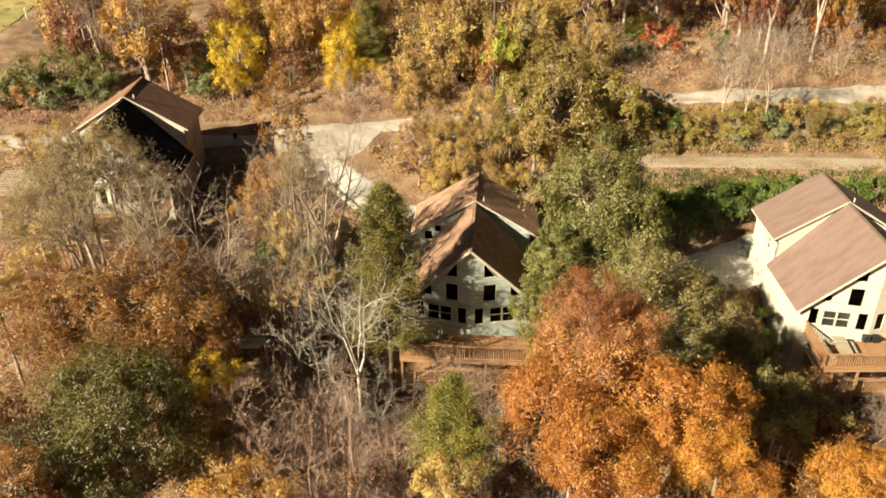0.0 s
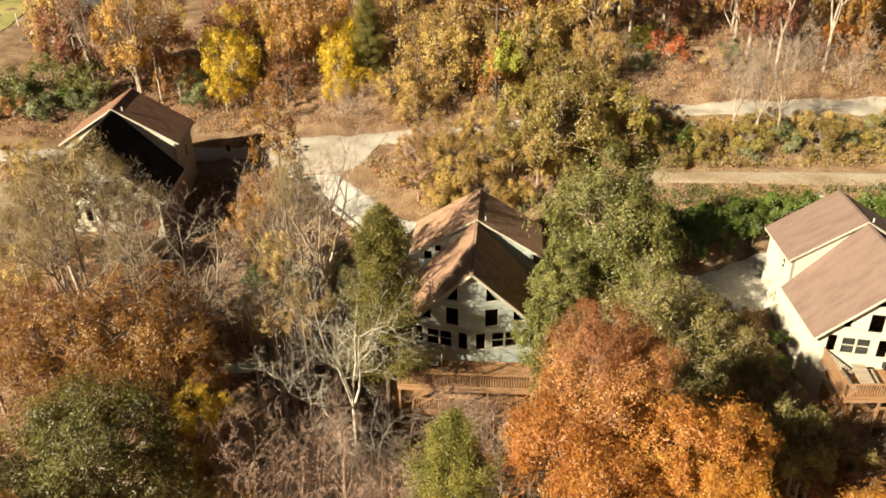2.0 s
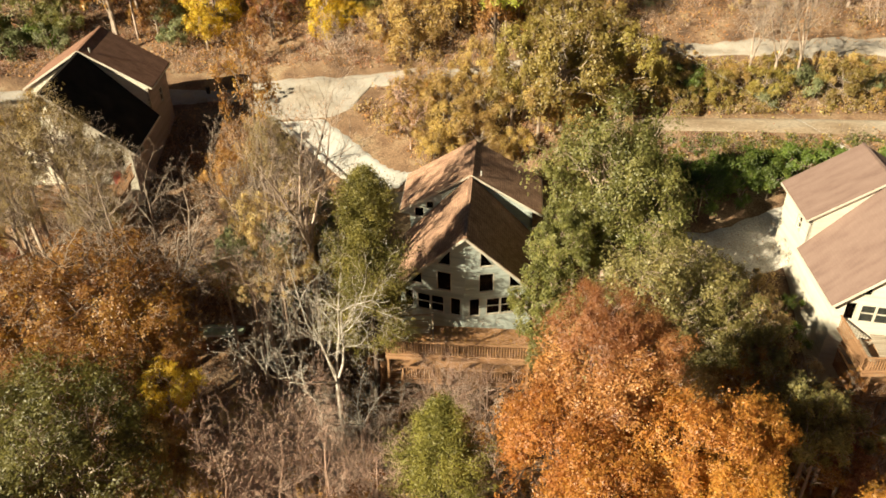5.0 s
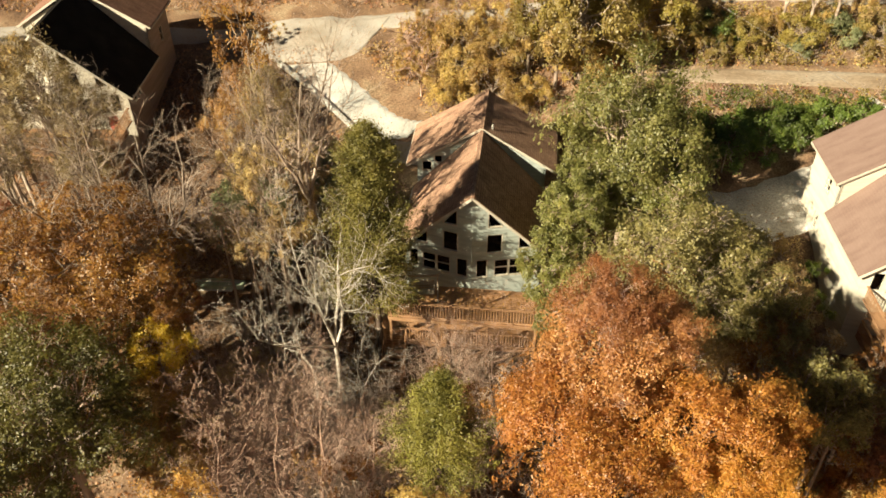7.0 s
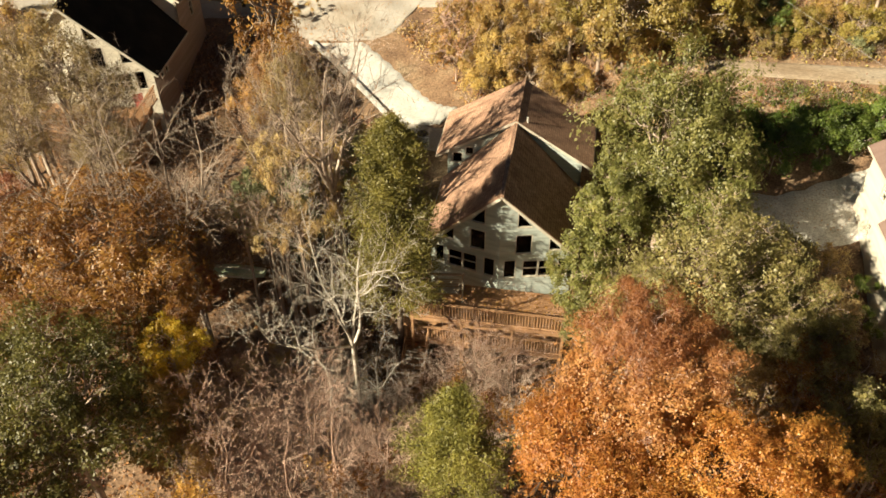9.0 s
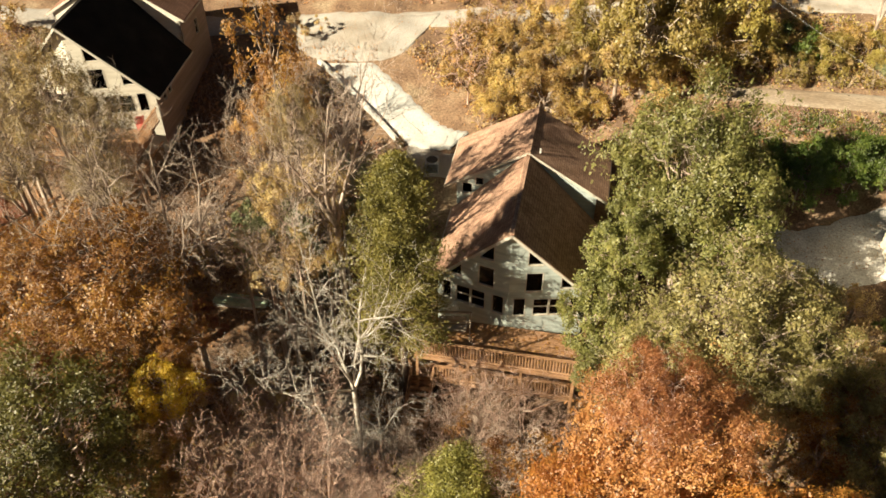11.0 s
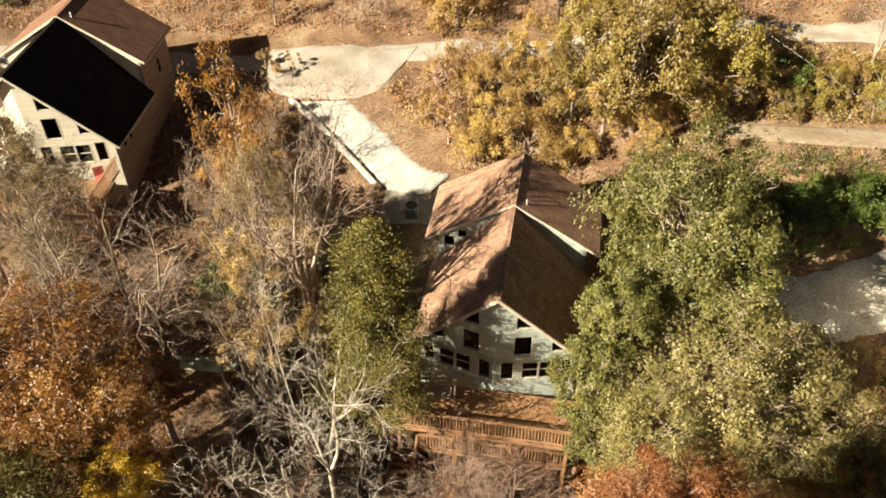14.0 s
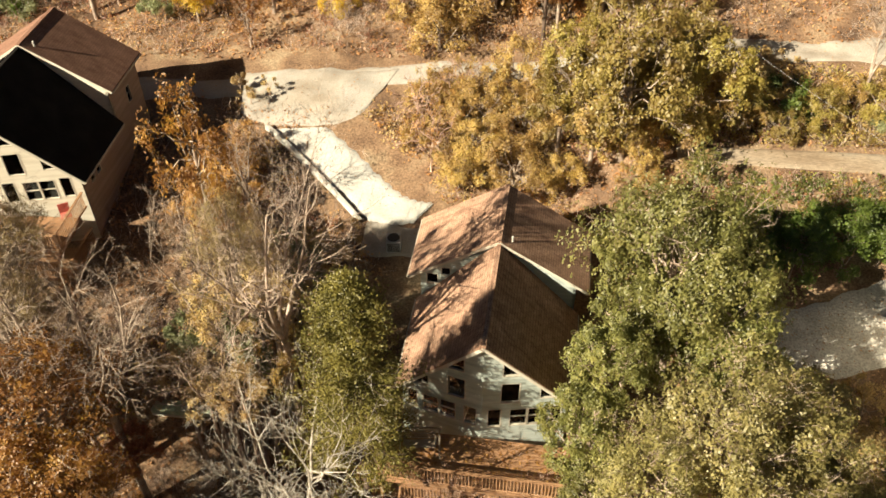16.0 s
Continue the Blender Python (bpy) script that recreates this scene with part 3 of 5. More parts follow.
def deck(m, label, stairs, lowest):
    root = thing("deck", m, label, "deck", "house decks")
    ul, ll = (-4.35, -5.6) if stairs else (-3.75, -3.3)
    decking(ul, 4.05, -9.0, -6.25, 0.05, root)
    railing((ul, -9.0, 0.05), (4.05, -9.0, 0.05), root, 1.05)
    railing((ul, -8.9, 0.05), (ul, -5.4, 0.05), root, 1.05)
    railing((4.05, -8.9, 0.05), (4.05, -5.4, 0.05), root, 1.05)
    decking(ll, 3.85, -8.4, -5.3, -2.4, root)
    gap = (-4.75, -3.45) if stairs else (ll, ll)
    if stairs:
        railing((ll, -8.4, -2.4), (gap[0], -8.4, -2.4), root, 1.0)
    railing((gap[1], -8.4, -2.4), (3.85, -8.4, -2.4), root, 1.0)
    railing((ll, -8.3, -2.4), (ll, -5.3, -2.4), root, 1.0)
    railing((3.85, -8.3, -2.4), (3.85, -5.3, -2.4), root, 1.0)
    for u in (-5.5, -4.25, -1.6, 1.1, 3.75) if stairs else (-3.2, -1.6, 1.1, 3.75):
        top = 1.15 if -5 < u < 3.8 else -1.3
        part("post", box(u - 0.07, u + 0.07, -8.37, -8.23, lowest, -2.69), M["deck"], root)
        if u > -5:
            part("post", box(u - 0.06, u + 0.06, -8.95, -8.83, lowest, 0.0), M["deck"], root)
    for u in (-1.6, 1.1, 3.4):
        part("brace", bar((u, -8.3, -2.7), (u - 1.5, -8.3, -4.0), 0.06, 0.14), M["deck"], root)
    if stairs:
        # a long flight down the slope, its stringers and treads, and a handrail
        n, rise, run = 22, 0.19, 0.26
        for u in (-4.7, -3.5):
            part("stringer", bar((u, -8.4, -2.5), (u, -8.4 - n * run, -2.5 - n * rise), 0.06, 0.28), M["deck"], root)
            part("handrail", bar((u, -8.4, -1.5), (u, -8.4 - n * run, -1.5 - n * rise), 0.06, 0.09), M["deck"], root)
            for k in range(0, n + 1, 5):
                part("stair_post", box(u - 0.045, u + 0.045, -8.45 - k * run, -8.36 - k * run, -3.1 - k * rise, -1.5 - k * rise), M["deck"], root)
        me = None
        for k in range(1, n):
            ob = part("tread", me if me else box(-4.68, -3.52, -0.14, 0.14, -0.02, 0.02), M["deck"], root)
            me = ob.data
            ob.location = (0, -8.4 - k * run, -2.42 - k * rise)
        decking(-6.9, -5.65, -8.6, -7.4, -3.9, root)
        railing((-6.9, -8.6, -3.9), (-5.65, -8.6, -3.9), root, 0.95)
        railing((-6.9, -8.5, -3.9), (-6.9, -7.4, -3.9), root, 0.95)
        part("post", box(-6.88, -6.76, -8.55, -8.43, lowest - 0.3, -3.95), M["deck"], root)
    return root


HOUSES = [
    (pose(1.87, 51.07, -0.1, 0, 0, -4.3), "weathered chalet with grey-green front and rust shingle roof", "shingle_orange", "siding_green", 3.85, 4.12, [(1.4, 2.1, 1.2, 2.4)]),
    # side and rear walls here use the siding darkened for shade
    (pose(-24.62, 60.68, 4.2, 0, 0, 0.1), "chalet with cream front, its rose-brown sides and black front roof toned for shade", "shingle_brown", "siding_shade_rose", 4.15, 4.56, [(-4.3, -3.8, 0.9, 2.0), (-3.5, -3.0, 0.9, 2.0), (2.2, 2.7, 2.0, 3.0)]),
    (pose(26.62, 49.29, 0.4, 0, 0, 0.4), "cream chalet with dusty pink-brown shingle roof", "shingle_pink", "siding_cream", 4.15, 4.56, [(1.2, 1.9, 2.4, 3.4), (1.4, 2.0, -0.4, 0.7)]),
]
for m, label, roof, siding, hw, eave, wins in HOUSES:
    # the brown-roofed chalet's front slopes take the cover darkened for shade
    house(m, label, M[roof], M["shade_roofing" if roof == "shingle_brown" else roof], M[siding], hw, eave, -5.6, wins)
deck(HOUSES[0][0], "two-storey stained timber deck with a long stair", True, -6.5)
deck(HOUSES[2][0], "two-storey stained timber deck on posts", False, -6.5)
deck(HOUSES[1][0], "stained timber deck half hidden by brush", False, -6.5)


# ---- trees and brush ----
def unit(rng, n, up=0.0):
    v = rng.normal(size=(n, 3))
    v[:, 2] += up
    return v / np.linalg.norm(v, axis=1)[:, None]


def tubes(name, segs, material, sides=4):
    """Tapered tubes for rows of (start, end, radius, radius)."""
    s = np.asarray(segs, float)
    a, b, r0, r1 = s[:, 0:3], s[:, 3:6], s[:, 6], s[:, 7]
    d = b - a
    d /= np.maximum(np.linalg.norm(d, axis=1), 1e-6)[:, None]
    ref = np.where(np.abs(d[:, 2:3]) > 0.9, [[1.0, 0, 0]], [[0, 0, 1.0]])
    u = np.cross(d, ref)
    u /= np.linalg.norm(u, axis=1)[:, None]
    w = np.cross(d, u)
    ang = np.arange(sides) * 2 * np.pi / sides
    ring = u[:, None, :] * np.cos(ang)[None, :, None] + w[:, None, :] * np.sin(ang)[None, :, None]
    v = np.concatenate([a[:, None] + ring * r0[:, None, None], b[:, None] + ring * r1[:, None, None]], 1).reshape(-1, 3)
    k = np.arange(sides)
    f = np.stack([k, (k + 1) % sides, (k + 1) % sides + sides, k + sides], 1)
    q = (f[None] + (np.arange(len(s)) * 2 * sides)[:, None, None]).reshape(-1, 4)
    return quick_mesh(name, v, q, material, True)


def limb(segs, rng, a, b, r0, r1, n=4, wander=0.08):
    """A wandering limb from a to b; returns its points."""
    a, b = np.asarray(a, float), np.asarray(b, float)
    size = np.linalg.norm(b - a)
    p = [a + (b - a) * k / n for k in range(n + 1)]
    for k in range(1, n):
        p[k] = p[k] + rng.normal(size=3) * size * wander
    for k in range(n):
        segs.append((*p[k], *p[k + 1], r0 + (r1 - r0) * k / n, r0 + (r1 - r0) * (k + 1) / n))
    return p


def leaf_quads(rng, c, size, up=0.9, slim=0.6, out=None):
    """A small folded-flat leaf, four-cornered, at each centre."""
    n = len(c)
    nrm = unit(rng, n, up)
    if out is not None:
        nrm = nrm * 0.55 + out
        nrm /= np.maximum(np.linalg.norm(nrm, axis=1), 1e-6)[:, None]
    a = np.cross(nrm, unit(rng, n))
    a /= np.maximum(np.linalg.norm(a, axis=1), 1e-6)[:, None]
    b = np.cross(nrm, a)
    s = size * rng.uniform(0.6, 1.35, n)[:, None]
    v = np.stack([c + a * s, c + b * s * slim, c - a * s, c - b * s * slim], 1).reshape(-1, 3)
    return v, np.arange(4 * n).reshape(n, 4)


VARIANTS = {}


def crown_meshes(key, leaf, bark, seed, r, tall, clumps, per, size, hollow=0.5, bare=0.0, tight=0.5, ragg=0.06):
    """Boughs, twigs and leaves of a crown of radius r about its own centre: clumps gather on boughs, with gaps between."""
    rng = np.random.default_rng(seed)
    segs, leaves, outs = [], [], []
    boughs = max(7, clumps // 6)
    wave = rng.uniform(0, 6.28, 6)
    for i in range(boughs):
        up = 1 - 1.72 * (i + 0.5) / boughs
        a = i * 2.39996 + rng.normal() * 0.35
        flat = math.sqrt(max(0.0, 1 - up * up))
        d = np.array([math.cos(a) * flat, math.sin(a) * flat, up])
        ragged = 0.86 + ragg * (math.sin(2 * a + wave[0] + 2 * up) + math.sin(3 * a + wave[1] - 3 * up) + math.sin(5 * up + wave[2] + a))
        c = d * r * ragged * rng.uniform(0.42 + 0.2 * hollow, 0.98) * np.array([1, 1, tall])
        br = r * rng.uniform(0.14, 0.33)
        fork = np.array([0, 0, r * tall * rng.uniform(-0.9, 0.1)])
        p = limb(segs, rng, fork, c, 0.045 * r / 3 + 0.02, 0.018, 4, 0.06)
        for k in range(max(3, int(clumps / boughs))):
            e = unit(rng, 1, 0.2)[0] + d * 0.5
            e /= np.linalg.norm(e)
            q = c + e * br * rng.uniform(0.4, 1.05) * np.array([1, 1, 0.85])
            limb(segs, rng, p[3 if k % 2 else 4], q, 0.016, 0.008, 2, 0.08)
            tips = q + unit(rng, 3, 0.2) * br * 0.45
            for t in tips:
                segs.append((*q, *t, 0.009, 0.004))
            if rng.uniform() < bare:
                for t in tips:
                    for w in t + unit(rng, 2, 0.3) * br * 0.3:
                        segs.append((*t, *w, 0.006, 0.003))
                continue
            # leaves lie in small sprays, each spray one way
            m = max(2, int(per * rng.uniform(0.4, 1.6) / 5))
            spray = q * 0.6 + tips[rng.integers(0, 3, m)] * 0.4 + rng.normal(size=(m, 3)) * br * 0.62 * tight * np.array([0.9, 0.9, 1.05])
            face = unit(rng, m) * 0.75 + (spray - c) / br * 0.6 + d * 0.3 + np.array([0, 0, 0.25])
            face *= 1.6 / np.maximum(np.linalg.norm(face, axis=1), 1e-6)[:, None]
            face = np.repeat(face, 5, 0)
            slide = rng.normal(size=(len(face), 3)) * size * 1.7
            slide -= face * (np.sum(slide * face, 1) / np.sum(face * face, 1))[:, None] * 0.8
            leaves.append(np.repeat(spray, 5, 0) + slide)
            outs.append(face)
    v, q = leaf_quads(rng, np.concatenate(leaves), size, 0.3, 0.6, np.concatenate(outs))
    VARIANTS[key] = (r, tubes(key + "_branches", segs, bark, 3), quick_mesh(key + "_leaves", v, q, leaf))


def cedar_meshes(key, leaf, bark, seed, r, high, n):
    """A cedar: sprays of fine foliage in rising whorls round a straight stem."""
    rng = np.random.default_rng(seed)
    segs, leaves = [(0, 0, -high / 2, 0, 0, high / 2, 0.16, 0.02)], []
    for k in range(n):
        h = rng.uniform(0, 1) ** 0.8
        lump = 0.8 + 0.25 * math.sin(h * 17 + seed)
        out = r * (1 - h ** 2.4) ** 0.7 * lump * rng.uniform(0.45, 1.0) + 0.12
        a = rng.uniform(0, 2 * math.pi)
        z = -high / 2 + h * high
        tip = np.array([math.cos(a) * out, math.sin(a) * out, z + out * 0.25])
        limb(segs, rng, (0, 0, z - out * 0.15), tip, 0.03, 0.008, 2, 0.04)
        m = 260
        s = rng.uniform(0.35, 1.05, m)[:, None]
        leaves.append(np.array([0, 0, z - out * 0.15]) * (1 - s) + tip * s + rng.normal(size=(m, 3)) * 0.14)
    v, q = leaf_quads(rng, np.concatenate(leaves), 0.042, 0.4, 0.4)
    VARIANTS[key] = (r, tubes(key + "_branches", segs, bark, 3), quick_mesh(key + "_leaves", v, q, leaf))


def grow(segs, rng, p, d, size, r, level, bend, lift, twig):
    """A limb that wanders and carries limbs of its own, down to fine twigs."""
    n = (6, 5, 3, 2)[level]
    for i in range(n):
        d = d + rng.normal(size=3) * bend + np.array([0, 0, lift])
        d = d / np.linalg.norm(d)
        q = p + d * size / n
        ra, rb = max(r * (1 - 0.8 * i / n), 0.006), max(r * (1 - 0.8 * (i + 1) / n), 0.005)
        segs[min(level, 1)].append((*p, *q, ra, rb))
        p = q
        if level < 3 and (i > 0 or level > 0):
            for k in range(2 if level == 0 else (1 + int(rng.uniform() < twig) if level == 1 else int(rng.uniform() < twig) * 2)):
                e = unit(rng, 1)[0]
                e = np.cross(d, e)
                e = d * rng.uniform(0.5, 1.1) + e / np.linalg.norm(e) * rng.uniform(0.6, 1.0)
                grow(segs, rng, p, e / np.linalg.norm(e), size * rng.uniform(0.32, 0.58) * (1 - 0.4 * i / n), rb * 0.6, level + 1, bend * 1.25, lift, twig)


def bare_mesh(key, bark, seed, high, spread, stems, r0=0.16, bend=0.13, lift=0.05, fork=0.15, twig=0.6):
    """A leafless tree about its base: stems that part low down, spreading limbs and fine twigs."""
    rng = np.random.default_rng(seed)
    segs = ([], [])
    base = np.array([0, 0, -0.5])
    crotch = np.array([0.0, 0, high * fork])
    if fork > 0.05:
        segs[0].append((*base, *crotch, r0 * 1.25, r0))
    a0 = rng.uniform(0, 6.28)
    for k in range(stems):
        a = a0 + k * 6.28 / stems + rng.normal() * 0.3
        o = spread / high * rng.uniform(0.35, 1.0)
        d = np.array([math.cos(a) * o, math.sin(a) * o, 1.0])
        grow(segs, rng, crotch if fork > 0.05 else base, d / np.linalg.norm(d), high * (1 - fork) * rng.uniform(0.8, 1.05), r0 * rng.uniform(0.6, 0.85), 0, bend, lift, twig)
    VARIANTS[key] = (tubes(key + "_stem", segs[0], bark, 6), tubes(key + "_branching", segs[1], bark, 3))


BIG = {"copper": ("copper", "rosy_bark", 72, 115), "orange": ("orange", "dark_bark", 75, 120), "amber": ("amber", "dark_bark", 70, 115), "rust": ("rust", "bark", 66, 95), "redbrown": ("redbrown", "bark", 64, 95), "gold": ("gold", "bark", 62, 95),
       "yellow": ("yellow", "bark", 62, 105), "green": ("green", "bark", 66, 105), "olive": ("olive", "bark", 66, 105), "greenbig": ("greenbig", "tan_bark", 72, 115), "vine": ("vine", "tan_bark", 62, 95), "lime": ("lime", "bark", 60, 100)}
GREENS, FIRES = ("greenbig", "vine", "olive"), ("orange", "copper", "amber")
THIN = {"copper": 0.38, "orange": 0.16, "vine": 0.25, "greenbig": 0.12, "rust": 0.15, "redbrown": 0.15, "gold": 0.4, "olive": 0.3}
for k, (kind, (leaf, bark, clumps, per)) in enumerate(BIG.items()):
    for j in range(2):
        size, many = (0.08, 1.3) if kind in GREENS else ((0.045, 3.6) if kind in FIRES else (0.074, 1.2))
        tight = 0.62 if kind in FIRES else (0.45 if kind in GREENS else 0.5)
        crown_meshes(kind + "_%d" % j, M["leaf_" + leaf], M[bark], 10 * k + j, 3.2, 0.9, int(clumps * (2.6 if kind in FIRES else 2.0)), int(per * many), size, 0.5, THIN.get(kind, 0.04), tight)
        crown_meshes(kind + "_far_%d" % j, M["leaf_" + leaf], M[bark], 10 * k + j + 5, 3.2, 0.9, int(clumps * 1.7), int(per * 0.75), 0.092, 0.5, THIN.get(kind, 0.04), tight)
GREAT = {"great": ("greenbig", "tan_bark", 400, 180, 0.07, 0.14), "greatvine": ("vine", "tan_bark", 420, 130, 0.074, 0.34), "greatrust": ("russet", "bark", 380, 120, 0.066, 0.2), "greatgreen": ("green", "bark", 340, 150, 0.07, 0.08), "greattan": ("olivetan", "bark", 320, 80, 0.062, 0.33)}
for k, (kind, (leaf, bark, clumps, per, size, bare)) in enumerate(GREAT.items()):
    for j in range(2):
        crown_meshes("%s_%d" % (kind, j), M["leaf_" + leaf], M[bark], 901 + 2 * k + j, 4.8, 1.0, clumps, per, size, 0.4, bare, 0.46, 0.085)
SMALL = {"hedge": ("hedge", "bark", 0.0), "fresh": ("fresh", "bark", 0.05), "greenlow": ("greenlow", "bark", 0.2), "red": ("red", "bark", 0.05), "tan": ("tan", "tan_bark", 0.4), "brush_rust": ("rust", "tan_bark", 0.35), "brush_gold": ("gold", "tan_bark", 0.3)}
for k, (kind, (leaf, bark, bare)) in enumerate(SMALL.items()):
    for j in range(2):
        crown_meshes(kind + "_%d" % j, M["leaf_" + leaf], M[bark], 300 + 10 * k + j, 1.8, 0.85, 32, 120, 0.075, 0.3, bare)
for k, (kind, leaf, bark) in enumerate((("sparse_rust", "russet", "bark"), ("sparse_gold", "gold", "tan_bark"), ("sparse_tan", "tan", "tan_bark"))):
    for j in range(2):
        crown_meshes(kind + "_%d" % j, M["leaf_" + leaf], M[bark], 420 + 10 * k + j, 3.2, 0.9, 60, 70, 0.085, 0.35, 0.3)
cedar_meshes("cedar_0", M["leaf_cedar"], M["dark_bark"], 501, 2.4, 5.5, 280)
cedar_meshes("cedar_1", M["leaf_cedar"], M["dark_bark"], 502, 2.4, 8.5, 400)
for k in range(3):
    bare_mesh("palebrush_%d" % k, M["tan_bark"], 680 + k, 17.0, 6.5, 4, 0.17, 0.09, 0.06, 0.5, 0.5)
    bare_mesh("white_%d" % k, M["pale_bark"], 600 + k, 15.0, 12.0, 5, 0.11, 0.17, 0.03, 0.5, 0.6)
    bare_mesh("fan_%d" % k, M["bark"], 690 + k, 17.0, 13.0, 5, 0.17, 0.11, 0.04, 0.5, 0.4)
    bare_mesh("haze_%d" % k, M["bark"], 720 + k, 12.5, 3.6, 4, 0.10, 0.13, 0.06, 0.35, 0.6)
    bare_mesh("greyshrub_%d" % k, M["tan_bark"], 620 + k, 3.6, 2.6, 4, 0.045, 0.16, 0.05, 0.0)
    bare_mesh("browntree_%d" % k, M["rosy_bark"], 660 + k, 9.0, 4.6, 4, 0.11, 0.17, 0.06, 0.15, 0.75)
    bare_mesh("greytree_%d" % k, M["bark"], 640 + k, 12.0, 3.2, 3, 0.13, 0.11, 0.06, 0.28)
for j in range(3):
    crown_meshes("thicket_%d" % j, M["leaf_rust"], M["rosy_bark"], 700 + j, 1.9, 0.85, 70, 16, 0.06, 0.2, 0.7)
trunk_mesh = {}
for key in ("bark", "dark_bark", "pale_bark", "tan_bark", "rosy_bark"):
    rng = np.random.default_rng(7)
    s = []
    limb(s, rng, (0, 0, 0), (0, 0, 1.0), 0.2, 0.11, 6, 0.012)
    s.append((0, 0, -0.06, 0, 0, 0.03, 0.32, 0.2))
    trunk_mesh[key] = tubes("trunk_" + key, s, M[key], 8)
LABELS = {
    "orange": "broadleaf tree in full bright orange autumn leaf", "amber": "broadleaf tree with amber and yellow leaves", "rust": "oak with rust-brown autumn leaves", "redbrown": "oak with dull red-brown leaves",
    "gold": "young tree with golden brown leaves", "yellow": "maple with clear yellow autumn leaves", "green": "tree still holding dark green leaves", "olive": "tree with olive leaves turning brown",
    "greattan": "thinly leaved tree with dry tan leaves", "greatrust": "spreading oak with rust-brown autumn leaves", "greatgreen": "broad tree with dark green leaves", "great": "broad leafy tree with yellowish green leaves", "greatvine": "spreading tree hung with dull olive leaves", "greenbig": "large leafy tree with yellowish green leaves", "vine": "vine-covered tree with dull olive leaves", "lime": "tree with bright yellow-green leaves", "fresh": "low bright green bush beside the track", "hedge": "dense bright green shrub beside the track",
    "greenlow": "loose grey-green shrub among dry brush", "red": "small tree with dark red leaves", "tan": "half-bare shrub with dry tan leaves", "brush_rust": "low shrub with dry rust leaves", "brush_gold": "low shrub with dry golden leaves",
    "thicket": "tangled thicket of fine reddish-brown twigs", "cedar": "green cedar with feathery foliage", "copper": "broadleaf tree with copper-brown autumn leaves", "sparse_rust": "thinly leaved tree with last rust leaves", "sparse_gold": "thinly leaved tree with last golden leaves", "sparse_tan": "nearly bare tree with dry tan leaves", "haze": "slender bare tree with a dense grey head of twigs", "fan": "bare tree with long spreading tan limbs", "white": "bare pale-barked tree with many forks", "greyshrub": "leafless grey shrub of thin stems", "greytree": "tall leafless grey tree", "palebrush": "tall slender tree with a bare head of pale twigs", "browntree": "leafless tree with a dense head of tan twigs"}
count = {}


def plant(kind, x, y, zc, r, tall=None):
    """A tree whose crown of radius r is centred at height zc, on a trunk from the ground."""
    k = count[kind] = count.get(kind, -1) + 1
    var = 1 if kind == "cedar" and tall else (0 if kind == "cedar" else k % (3 if kind == "thicket" else 2))
    r0, wood, leaf = VARIANTS["%s_%d" % (kind + "_far" if kind in BIG and y > 71 else kind, var)]
    g = gz(x, y)
    shrub = kind in SMALL or kind == "thicket"
    root = thing("shrub" if shrub else ("cedar_tree" if kind == "cedar" else "tree"), pose(x, y, g, 0, 0, (k * 137.5) % 360), LABELS[kind], "shrub" if shrub else "tree", "woodland shrubs" if shrub else "woodland trees")
    s = r / r0
    h = max(zc - g, 0.3)
    crown, limbs = part("crown", leaf, None, root), part("branching", wood, None, root)
    for ob in (crown, limbs):
        ob.location, ob.scale = (0, 0, h), (s, s, s * (tall or 1))
    bark = wood.materials[0].name
    key = {"grey_bark": "bark", "dark_bark": "dark_bark", "pale_bark": "pale_bark", "dry_twigs": "tan_bark", "reddish_twigs": "rosy_bark"}[bark]
    t = part("trunk", trunk_mesh[key], None, root)
    w = max(0.35, min(1.3, r / 3.2)) * (0.5 if shrub else 1)
    t.scale = (w, w, h)
    return root


def plant_bare(kind, x, y, s=1.0, tall=1.0, lean=0.0, turn=None):
    k = count[kind] = count.get(kind, -1) + 1
    stem, wood = VARIANTS["%s_%d" % (kind, k % 3)]
    ob = new("bare_shrub" if kind == "greyshrub" else "bare_tree")
    ob.matrix_world = pose(x, y, gz(x, y), 0, lean, (k * 97) % 360 if turn is None else turn) @ Matrix.Diagonal((s, s, s * tall, 1))
    part("trunk", stem, None, ob), part("branching", wood, None, ob)
    return tagged(ob, LABELS[kind], "shrub" if kind == "greyshrub" else "tree", "bare shrubs" if kind == "greyshrub" else "bare trees")


def grove(kind, *spots):
    """Trees or shrubs of one kind: x, y, height of the crown's centre, its radius and stretch."""
    for spot in spots:
        plant(kind, *spot)


grove("copper", (7.0, 31.9, 8.0, 3.6), (6.3, 32.0, 10.9, 1.9, 1.1), (8.3, 32.2, 9.6, 2.0, 1.0))
grove("orange", (4.9, 29.6, 6.8, 3), (9.9, 29.3, 6.8, 3.1))
grove("amber", (6.6, 27.2, 6, 3), (18.2, 27, 4.4, 2.2), (20.2, 27.6, 3.6, 2.0), (13.6, 26.5, 4.1, 1.9), (22.5, 28.5, 5.0, 2.2), (36.6, 79, 9.8, 2.9), (12.4, 30.2, 6.4, 2.0), (11.2, 28, 6.0, 2.2))
grove("rust", (-9.3, 26, 4.4, 2.6), (-19.6, 27, 5.2, 1.9), (-13.7, 88, 9.5, 3.6), (3.7, 92, 11.5, 3), (-14.2, 35, 1.6, 1.9), (4.4, 74.4, 9, 2.8, 1.3), (-13.3, 82, 10, 2.8, 1.2))
